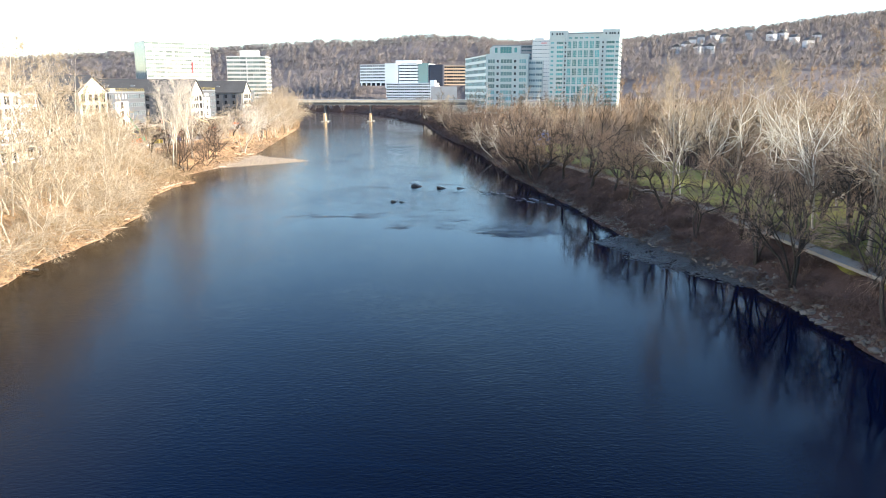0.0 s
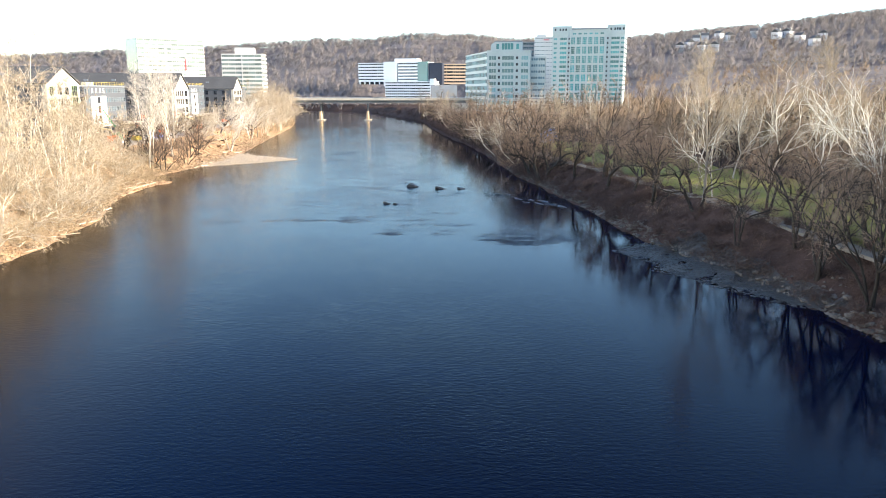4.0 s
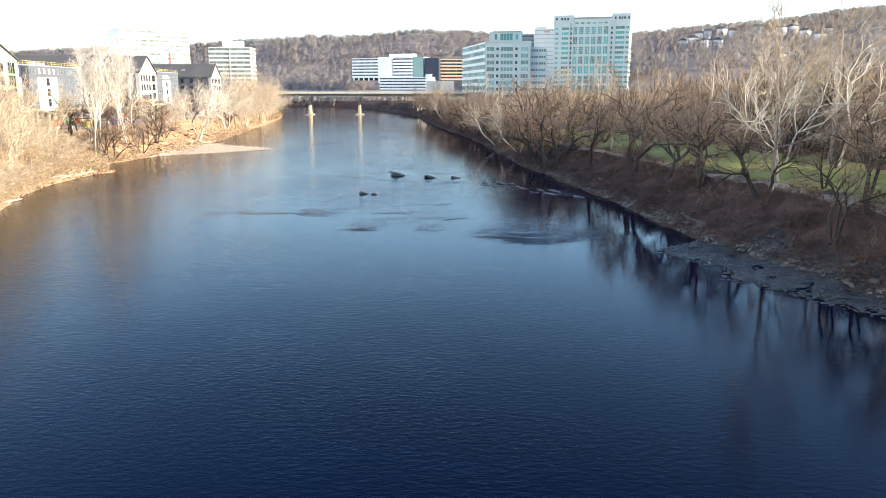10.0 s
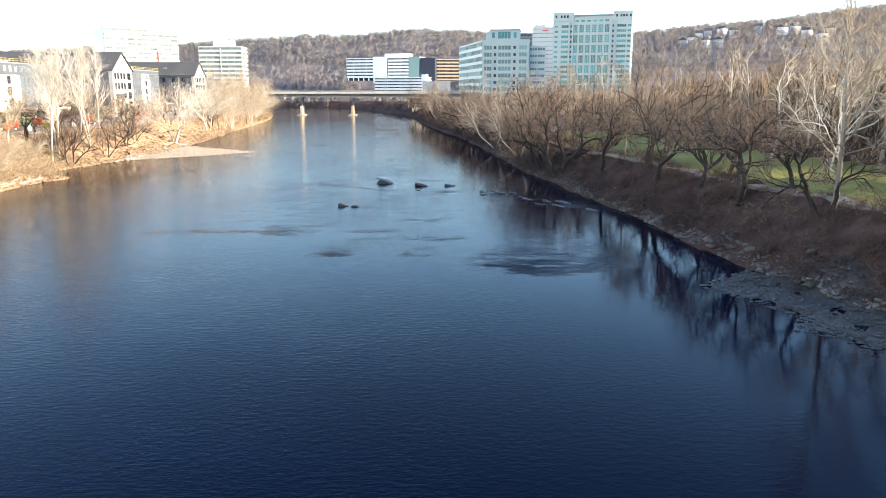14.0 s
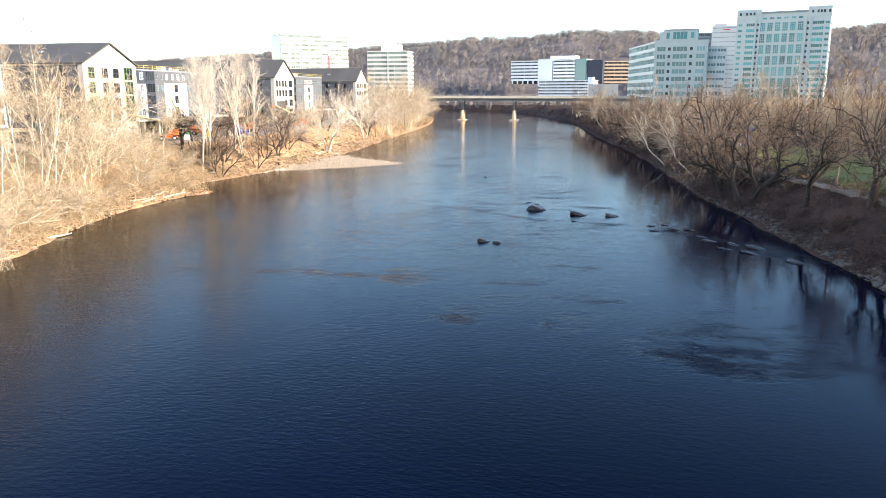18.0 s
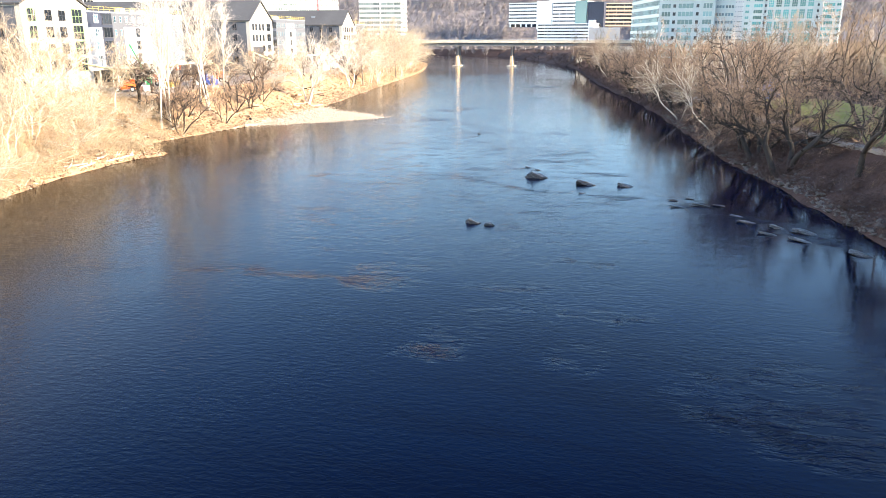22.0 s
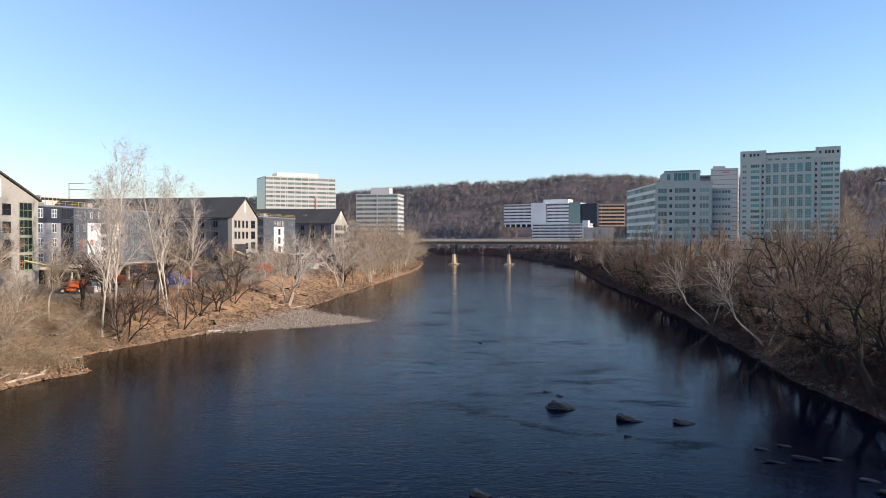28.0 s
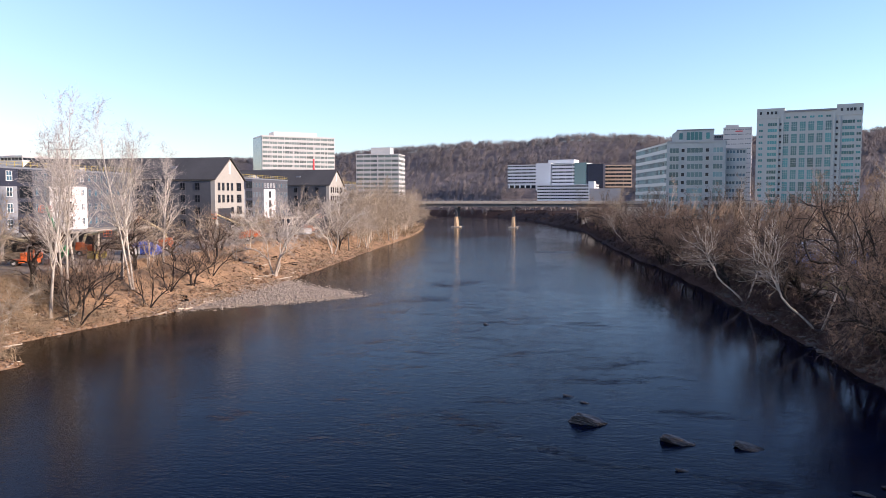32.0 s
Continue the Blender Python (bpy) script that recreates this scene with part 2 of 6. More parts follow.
def water_material():
    """Dark river water: mirror-like, with wind ripples, smoother slicks and chop over the shallow ledges."""
    m, tree, s = nodes_of("river_water")
    s.inputs["Roughness"].default_value = 0.025
    s.inputs["IOR"].default_value = 1.333
    s.inputs["Specular IOR Level"].default_value = 0.066
    s.inputs["Specular Tint"].default_value = (0.3, 0.65, 1.0, 1)

    def math_node(op, a, b):
        n = tree.nodes.new("ShaderNodeMath")
        n.operation = op
        for i, v in enumerate((a, b)):
            if isinstance(v, (int, float)):
                n.inputs[i].default_value = v
            else:
                tree.links.new(v, n.inputs[i])
        return n.outputs[0]

    def attribute(name):
        n = tree.nodes.new("ShaderNodeAttribute")
        n.attribute_name = name
        return n.outputs["Fac"]

    chop, wind = attribute("chop"), attribute("wind")
    # brown bed with the sunlit bank's reflection painted in; river deep blue elsewhere
    bank_reflection = math_node("MULTIPLY", attribute("shallow"), math_node("ADD", noise_node(tree, 0.12, 4, 0.6), 0.5))
    tree.links.new(blend(tree, bank_reflection, (0.00001, 0.0017, 0.0098), (0.017, 0.0105, 0.0045)), s.inputs["Base Color"])
    ripples = noise_node(tree, 1.5, 3, 0.6, stretch=(1.0, 2.0, 1))
    swell = noise_node(tree, 0.3, 4, 0.6, stretch=(0.8, 1.1, 1))
    gusts = noise_node(tree, 0.035, 4, 0.6, stretch=(1, 0.6, 1))
    crests = noise_node(tree, 0.8, 5, 0.62, stretch=(0.6, 1.5, 1))
    streak = noise_node(tree, 0.45, 5, 0.7, stretch=(0.6, 1.1, 1))
    fast = math_node("MULTIPLY", chop, math_node("MAXIMUM", math_node("SUBTRACT", math_node("MULTIPLY", streak, 6.0), 2.4), 0.0))
    height = math_node("MULTIPLY", ripples, math_node("MAXIMUM", math_node("SUBTRACT", math_node("MULTIPLY", gusts, 2.2), 0.35), 0.4))
    height = math_node("ADD", height, math_node("MULTIPLY", swell, math_node("MAXIMUM", math_node("SUBTRACT", math_node("MULTIPLY", gusts, 3.0), 1.3), 0.15)))
    height = math_node("MULTIPLY", height, wind)
    height = math_node("ADD", height, math_node("MULTIPLY", math_node("MULTIPLY", math_node("SUBTRACT", crests, 0.5), fast), 10.0))
    bumped(tree, s, height, 1.0, 0.04)
    return m

# ---- helpers for meshes ----


def mesh_of(name, verts, faces, material=None, smooth=False):
    me = bpy.data.meshes.new(name)
    me.from_pydata(verts, [], faces)
    if smooth:
        me.polygons.foreach_set("use_smooth", [True] * len(me.polygons))
    if material:
        me.materials.append(material)
    me.update()
    return me


def part(name, bm, material, parent, label="", smooth=False):
    """One bmesh as one mesh object under a thing or a part."""
    me = bpy.data.meshes.new(name)
    bmesh.ops.recalc_face_normals(bm, faces=bm.faces)
    bm.to_mesh(me)
    bm.free()
    if smooth:
        me.polygons.foreach_set("use_smooth", [True] * len(me.polygons))
    me.materials.append(material)
    ob = new(name, me)
    ob.parent = parent
    return tagged(ob, label)


def placed(name, me, parent, m, label=""):
    """An object on a shared mesh."""
    ob = new(name, me)
    ob.parent = parent
    ob.matrix_local = m
    return tagged(ob, label)


def box(bm, x0, y0, z0, x1, y1, z1, m=None):
    vs = [bm.verts.new((x, y, z)) for z in (z0, z1) for x, y in ((x0, y0), (x1, y0), (x1, y1), (x0, y1))]
    for f in ((3, 2, 1, 0), (4, 5, 6, 7), (0, 1, 5, 4), (1, 2, 6, 5), (2, 3, 7, 6), (3, 0, 4, 7)):
        bm.faces.new([vs[i] for i in f])
    if m is not None:
        bmesh.ops.transform(bm, matrix=m, verts=vs)
    return vs


def boxes(*some):
    bm = bmesh.new()
    for b in some:
        box(bm, *b)
    return bm


def prism(bm, outline, y0, y1):
    """An outline in x and z, drawn out along y."""
    a = [bm.verts.new((x, y0, z)) for x, z in outline]
    b = [bm.verts.new((x, y1, z)) for x, z in outline]
    bm.faces.new(a)
    bm.faces.new(b[::-1])
    for i in range(len(a)):
        j = (i + 1) % len(a)
        bm.faces.new((a[j], a[i], b[i], b[j]))


def rod(bm, p, q, r0, r1=None, sides=8):
    p, q = Vector(p), Vector(q)
    turn = (q - p).to_track_quat("Z", "Y").to_matrix()
    rings = []
    for c, r in ((p, r0), (q, r0 if r1 is None else r1)):
        rings.append([bm.verts.new(c + turn @ Vector((math.cos(a) * r, math.sin(a) * r, 0))) for a in (2 * math.pi * k / sides for k in range(sides))])
    for k in range(sides):
        j = (k + 1) % sides
        bm.faces.new((rings[0][k], rings[0][j], rings[1][j], rings[1][k]))
    bm.faces.new(rings[0][::-1])
    bm.faces.new(rings[1])


def thing(name, m, label, category, group="", kind=""):
    e = new(name)
    e.empty_display_size = 0.5
    e.matrix_world = m
    return tagged(e, label, category, group, kind)


# ---- the land and the river ----
# waterlines: (y, x) going upstream
LEFT = [(-300, -52), (98, -57.5), (112, -59), (130, -58.5), (155, -61), (172, -66.5), (188, -69.5), (203, -69), (209, -66.5), (213, -74),
        (220, -77), (228, -75.5), (237, -73.5), (250, -70.5), (275, -70), (296, -71), (337, -75), (392, -80.5), (425, -83.5), (485, -89),
        (540, -97), (600, -108), (660, -122), (720, -160), (770, -240), (790, -420), (790, -1600)]
RIGHT = [(-300, 46), (70, 43.6), (87, 42.6), (98, 42), (106, 40.5), (113, 38.6), (120, 37), (127, 35), (135, 33.6), (145, 32.3), (163, 31), (185, 28), (200, 26.5),
         (222, 23), (240, 22.5), (270, 20.3), (290, 19.2), (320, 16), (358, 12.3), (378, 9), (417, 5), (460, 1), (562, -7), (604, -13),
         (662, -28), (780, -57), (862, -97), (922, -190), (950, -420), (950, -1600)]
RIDGE = [(-2600, 60), (-1200, 62), (-738, 68), (-546, 78), (-412, 81), (-287, 91), (-200, 97), (-114, 97), (-27, 107), (54, 105), (140, 97),
         (320, 99), (416, 110), (560, 122), (655, 136), (768, 147), (1200, 165), (2600, 165)]
BAR = [(-72, 248), (-58, 259), (-50, 267), (-46.5, 272.5), (-50.5, 277), (-63, 286), (-72, 297)]
LEDGE = [(45, 95), (40.2, 98), (36.4, 103), (33.8, 107.7), (31, 112.7), (29, 114.7), (30.8, 117.6), (28.6, 122.6), (26.6, 127), (33.5, 132.8), (40, 128)]


def far_from(line, x, y):
    """Distance of the points to a polyline."""
    best = np.full(np.shape(x), 1e9)
    for (ax, ay), (bx, by) in zip(line, line[1:]):
        dx, dy = bx - ax, by - ay
        s = np.clip(((x - ax) * dx + (y - ay) * dy) / (dx * dx + dy * dy), 0, 1)
        best = np.minimum(best, np.hypot(x - ax - s * dx, y - ay - s * dy))
    return best


def within(shape, x, y):
    """Whether the points lie inside a polygon."""
    odd = np.zeros(np.shape(x), bool)
    for (ax, ay), (bx, by) in zip(shape, shape[1:] + shape[:1]):
        if ay != by:
            odd ^= ((ay > y) != (by > y)) & (x < (bx - ax) * (y - ay) / (by - ay) + ax)
    return odd


BANK_L = [(x, y) for y, x in LEFT]
BANK_R = [(x, y) for y, x in RIGHT]
RIVER = BANK_L + BANK_R[::-1]


def ripple(x, y, size):
    return np.sin(x / size + 1.7 * np.sin(y / size / 1.3)) * np.cos(y / size * 0.83 + 1.1 * np.sin(x / size / 1.7 + 2))


def ground(x, y):
    """Height of the land; under the water it falls to the bed."""
    x, y = np.asarray(x, float), np.asarray(y, float)
    wet = within(RIVER, x, y)
    dl, dr = far_from(BANK_L, x, y), far_from(BANK_R, x, y)
    uneven = 0.9 * ripple(x, y, 2.3) + 0.8 * ripple(y, x, 5.1)
    rough = 1 + 0.16 * ripple(x, y, 3.1) + 0.12 * ripple(y, x, 1.3)
    zl = np.interp(dl + 0.6 * uneven * np.clip(1 - dl / 8, 0, 1), [-1.5, 0, 2, 6, 15, 21, 30], [-0.3, 0, 0.55, 1.5, 5.6, 7.0, 7.3])
    zr = np.interp(dr + uneven * np.clip(1 - dr / 8, 0, 1), [-2, 0, 1.5, 5, 9.5, 13, 20], [-0.4, 0, 0.7, 2.5, 4.7, 5.2, 5.2])
    left = dl < dr
    low = np.where(left, zl, zr)
    low = np.where(low < 6.5, low * np.where(left, rough, 0.5 + 0.5 * rough), low)
    low = low + np.where(left, 0.32, 0.2) * ripple(x + y, y - x, 1.6) * np.clip(np.minimum(dl, dr) / 3, 0, 1) * np.clip((7.1 - low) / 2, 0, 1)
    low = np.where(wet, -np.minimum(np.minimum(dl, dr) * 0.25, 1.6), low)
    bar = within(BAR, x, y) & wet
    low = np.where(bar, np.minimum(0.06 * far_from(BAR + BAR[:1], x, y) - 0.06, 0.17) + 0.07 * ripple(x, y, 0.9), low)
    shelf = within(LEDGE, x, y) & wet
    low = np.where(shelf, np.minimum(0.1 * far_from(LEDGE + LEDGE[:1], x, y), 0.13) + 0.1 * ripple(x, y, 1.1) + 0.05 * ripple(y, x, 0.5) - 0.06, low)
    top = np.interp(x, *zip(*RIDGE))
    foot = np.interp(x, [-300, 60, 300, 2000], [960, 960, 720, 600])
    s = np.clip((y - foot) / (1300 - foot), 0, 1)
    up = s * s * (3 - 2 * s)
    back = np.interp(y, [1300, 2400], [1, 0.45])
    return np.where(wet & ~bar & ~shelf, low, low + (top - low) * up * back)


xs = np.unique(np.round(np.concatenate([np.array([-4200, -3000, -2200]), np.arange(-1600, -420, 60), np.arange(-420, -130, 14), np.arange(-130, -40, 1.25),
                np.arange(-40, 14, 6), np.arange(14, 64, 1.25), np.arange(64, 130, 5), np.arange(130, 420, 14), np.arange(420, 1620, 60), np.array([2200, 3000, 4200])]), 2))
ys = np.unique(np.round(np.concatenate([np.arange(-400, 60, 23), np.arange(60, 330, 1.5), np.arange(330, 560, 5), np.arange(560, 960, 14), np.arange(960, 1400, 24),
                np.arange(1400, 2600, 90), np.array([3000, 3600, 4400])]), 2))
gx, gy = np.meshgrid(xs, ys)
gz = ground(gx, gy)
nx, ny = len(xs), len(ys)
idx = np.arange(nx * ny).reshape(ny, nx)
quads = np.stack([idx[:-1, :-1], idx[:-1, 1:], idx[1:, 1:], idx[1:, :-1]], -1).reshape(-1, 4)
cx, cy = (gx[:-1, :-1] + gx[1:, 1:]).ravel() / 2, (gy[:-1, :-1] + gy[1:, 1:]).ravel() / 2
land = mesh_of("ground", np.stack([gx, gy, gz], -1).reshape(-1, 3).tolist(), quads.tolist())
for key in ("earth", "litter", "lawn", "hill", "site", "gravel", "ledge"):
    land.materials.append(M[key])
dl, dr = far_from(BANK_L, cx, cy), far_from(BANK_R, cx, cy)
wet = within(RIVER, cx, cy)
LAWN = [(50.5, 70), (49.6, 126), (46, 150), (42.5, 172), (37.5, 208), (33, 240), (28, 285), (52, 285), (64, 230), (76, 170), (84, 70)]
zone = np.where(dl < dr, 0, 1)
zone[within(LAWN, cx, cy)] = 2
zone[cy > 960] = 3
zone[(cy > 640) & (cy <= 960)] = 1
zone[(dr < dl) & (cx > 150)] = 3
zone[(dl < dr) & ~wet & (dl > 19.5) & (cy < 560) & (cx > -330)] = 4
zone[within(BAR, cx, cy)] = 5
zone[within(LEDGE, cx, cy)] = 6
land.polygons.foreach_set("material_index", zone.astype(np.int32))
land.polygons.foreach_set("use_smooth", [True] * len(land.polygons))
tagged(new("ground", land), "river banks of earth and leaf litter with a lawn and wooded hills", "ground", kind="structure")

# shallow riffles: the downstream edge from x, y to x, y, how far the chop reaches upstream, how strong
RIFFLES = [
    (-19, 153.5, -12.5, 149.5, 4, 1.0), (-9.6, 139.6, -5, 138.3, 4, 1.0), (-0.5, 139.3, 3, 138, 3, 0.8), (6, 135.5, 16, 129.3, 6, 1.2), (12, 133, 24, 133, 7, 0.6), (-25, 245, -13.5, 249, 2.5, 0.9),
    (-9.5, 193, -4, 189.5, 3, 0.8), (-4.5, 189.3, 0.5, 190.5, 2, 0.8), (1, 189.5, 8.5, 187, 3, 0.8), (11, 185.5, 20.5, 177.5, 3, 0.9), (20.5, 177.7, 26, 168, 3, 0.8), (-46.5, 254.5, -37.5, 264, 5, 1.1),
    (-38, 264, -28.5, 271, 6, 1.1), (-41, 292, -32, 287.5, 9, 1.0), (-32, 288, -26.5, 303, 9, 1.0), (-19, 244.5, -12.5, 255, 3, 0.8), (-33, 227, -29.5, 231.5, 3, 0.7), (-22.7, 199.5, -18, 199.3, 3, 0.7),
    (-18.5, 199.5, -11.5, 195, 3, 0.9), (-36, 194.5, -33, 197.5, 2.5, 0.7), (-6, 217.5, 3.5, 225.5, 5, 0.6), (-9, 204.5, -5, 209, 2, 0.8), (-14.5, 223, -11.5, 227, 3, 0.6), (-26, 214.5, -21.5, 218, 4, 0.5),
    (-20, 330, -8, 338, 7, 0.8), (-50, 340, -36, 352, 9, 0.7), (-25, 385, -8, 392, 9, 0.7), (-60, 420, -30, 428, 9, 0.6), (-8, 172.2, -4, 170, 2, 0.6), (-30, 172, -22, 168, 5, 0.4)]
wx = np.unique(np.concatenate([np.array([-1600, -700, -300, -150]), np.arange(-100, 46, 0.9), np.array([70])]))
wy = np.unique(np.concatenate([np.array([-300, -100, 0, 20, 40, 50, 60, 70, 80, 88]), np.arange(96, 320, 0.9), np.arange(320, 640, 3.5), np.array([700, 800, 960])]))
fx, fy = np.meshgrid(wx, wy)
chop = np.zeros(fx.shape)
lines = random.Random(17)
thin = []
for k in range(90):
    y = 146 + 190 * lines.random()
    x, n = -14 - (y - 200) * 0.14 + lines.gauss(0, 13), lines.uniform(1.5, 5.5)
    thin.append((x - n, y + lines.uniform(-1, 2), x + n, y + lines.uniform(-1, 2), lines.uniform(0.5, 1.8), lines.uniform(0.4, 1.0)))
for ax, ay, bx, by, reach, strong in RIFFLES + thin:
    reach *= 1 if ay < 160 else 0.7
    half = math.hypot(bx - ax, by - ay) / 2
    ux, uy = (bx - ax) / 2 / half, (by - ay) / 2 / half
    px, py = fx - (ax + bx) / 2, fy - (ay + by) / 2
    u, v = (px * ux + py * uy) / half, -px * uy + py * ux
    v = v - 0.28 * half * np.clip(u, -1.4, 1.4) ** 2 + 0.5 * ripple(fx, fy, 1.1)
    edge = np.clip((v + 0.9) / 1.4, 0, 1)
    chop = np.maximum(chop, strong * edge * np.exp(-np.maximum(v, 0) / reach) * np.clip(1.6 - 1.3 * np.abs(u), 0, 1))
chop = np.maximum(chop, 0.16 * np.clip((fy - 140) / 30, 0, 1) * np.clip(1.3 - np.abs(fx + 14 + (fy - 200) * 0.14) / 32, 0, 1))
nwx, nwy = len(wx), len(wy)
idx = np.arange(nwx * nwy).reshape(nwy, nwx)
quads = np.stack([idx[:-1, :-1], idx[:-1, 1:], idx[1:, 1:], idx[1:, :-1]], -1).reshape(-1, 4)
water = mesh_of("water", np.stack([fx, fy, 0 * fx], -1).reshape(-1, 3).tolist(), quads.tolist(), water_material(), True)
water.attributes.new("chop", "FLOAT", "POINT").data.foreach_set("value", chop.ravel().astype(np.float32))
# the shaded bank shelters the water under it from the wind
shelter = ([0, 6, 16, 34], [0.12, 0.18, 0.4, 1.0])
lee = np.minimum(np.interp(far_from(BANK_R, fx, fy), *shelter), np.interp(far_from(LEDGE, fx, fy), *shelter))
water.attributes.new("wind", "FLOAT", "POINT").data.foreach_set("value", lee.ravel().astype(np.float32))
# how much brown reflection is painted on, fading with distance from the left bank
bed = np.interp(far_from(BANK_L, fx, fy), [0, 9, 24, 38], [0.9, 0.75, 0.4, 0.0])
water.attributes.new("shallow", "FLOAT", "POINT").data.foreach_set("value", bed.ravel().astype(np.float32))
tagged(new("water", water), "dark blue river water with ripples and shallow riffles", "water", kind="structure")

# a footpath along the right bank
WAY = [(51.5, 60), (49.6, 110), (48.2, 126), (46.4, 142), (44.5, 153), (41.7, 173), (38, 196), (35.5, 208), (32.4, 228), (27.5, 262), (24, 300), (17, 345)]
bm = bmesh.new()
rows = []
dense = []
for (ax, ay), (bx, by) in zip(WAY, WAY[1:]):
    for k in range(6):
        dense.append((ax + (bx - ax) * k / 6, ay + (by - ay) * k / 6))
for (x, y), (x2, y2) in zip(dense, dense[1:]):
    n = Vector((y2 - y, x - x2, 0)).normalized() * 1.25
    z = max(float(ground(x, y)), 5.1) + 0.06
    rows.append([bm.verts.new((x - n.x, y - n.y, z - 0.4)), bm.verts.new((x - n.x, y - n.y, z)), bm.verts.new((x + n.x, y + n.y, z)), bm.verts.new((x + n.x, y + n.y, z - 0.4))])
for a, b in zip(rows, rows[1:]):
    for k in range(3):
        bm.faces.new((a[k], a[k + 1], b[k + 1], b[k]))
ob = part("pavement", bm, M["path"], None)
tagged(ob, "narrow grey asphalt footpath along the lawn", "footpath", kind="structure")

# ---- trees ----


class Wood:
    """Collects tapered stems into one mesh."""

    def __init__(self):
        self.v, self.f = [], []

    def stem(self, points, radii, sides):
        base = len(self.v)
        up = Vector((0.31, 0.17, 0.93))
        for i, p in enumerate(points):
            d = (points[min(i + 1, len(points) - 1)] - points[max(i - 1, 0)]).normalized()
            a = d.cross(up)
            if a.length < 0.05:
                a = d.cross(Vector((1, 0, 0)))
            a.normalize()
            b = d.cross(a)
            if i == len(points) - 1 and radii[i] < 0.004:
                self.v.append(tuple(p))
                continue
            for k in range(sides):
                t = 2 * math.pi * k / sides
                self.v.append(tuple(p + (a * math.cos(t) + b * math.sin(t)) * radii[i]))
        n = len(points)
        for i in range(n - 1):
            if base + (i + 1) * sides == len(self.v) - 1:
                tip = len(self.v) - 1
                for k in range(sides):
                    self.f.append((base + i * sides + k, base + i * sides + (k + 1) % sides, tip))
            else:
                for k in range(sides):
                    j = (k + 1) % sides
                    self.f.append((base + i * sides + k, base + i * sides + j, base + (i + 1) * sides + j, base + (i + 1) * sides + k))


    def ribbon(self, points, width, rng):
        """A twig too thin to be round: a narrow strip that ends in a point."""
        base = len(self.v)
        d = points[-1] - points[0]
        a = d.cross(Vector((rng.gauss(0, 1), rng.gauss(0, 1), rng.gauss(0, 1)))).normalized() * width
        for i, p in enumerate(points[:-1]):
            k = 1 - 0.3 * i
            self.v += [tuple(p - a * k), tuple(p + a * k)]
        self.v.append(tuple(points[-1]))
        for i in range(len(points) - 2):
            q = base + 2 * i
            self.f.append((q, q + 1, q + 3, q + 2))
        self.f.append((len(self.v) - 3, len(self.v) - 2, len(self.v) - 1))


def wander(rng, p, d, length, steps, wiggle, lift):
    """A bent line of points from p along d; lift bends it up (or down)."""
    pts, dirs = [p.copy()], [d.copy()]
    for _ in range(steps):
        d = (d + Vector((rng.gauss(0, wiggle), rng.gauss(0, wiggle), rng.gauss(0, wiggle) + lift))).normalized()
        p = p + d * (length / steps)
        pts.append(p.copy())
        dirs.append(d.copy())
    return pts, dirs


def sprout(rng, d, angle):
    """A direction at an angle to d, any way round it."""
    side = d.cross(Vector((rng.gauss(0, 1), rng.gauss(0, 1), rng.gauss(0, 1))))
    side.normalize()
    return (d * math.cos(angle) + side * math.sin(angle)).normalized()


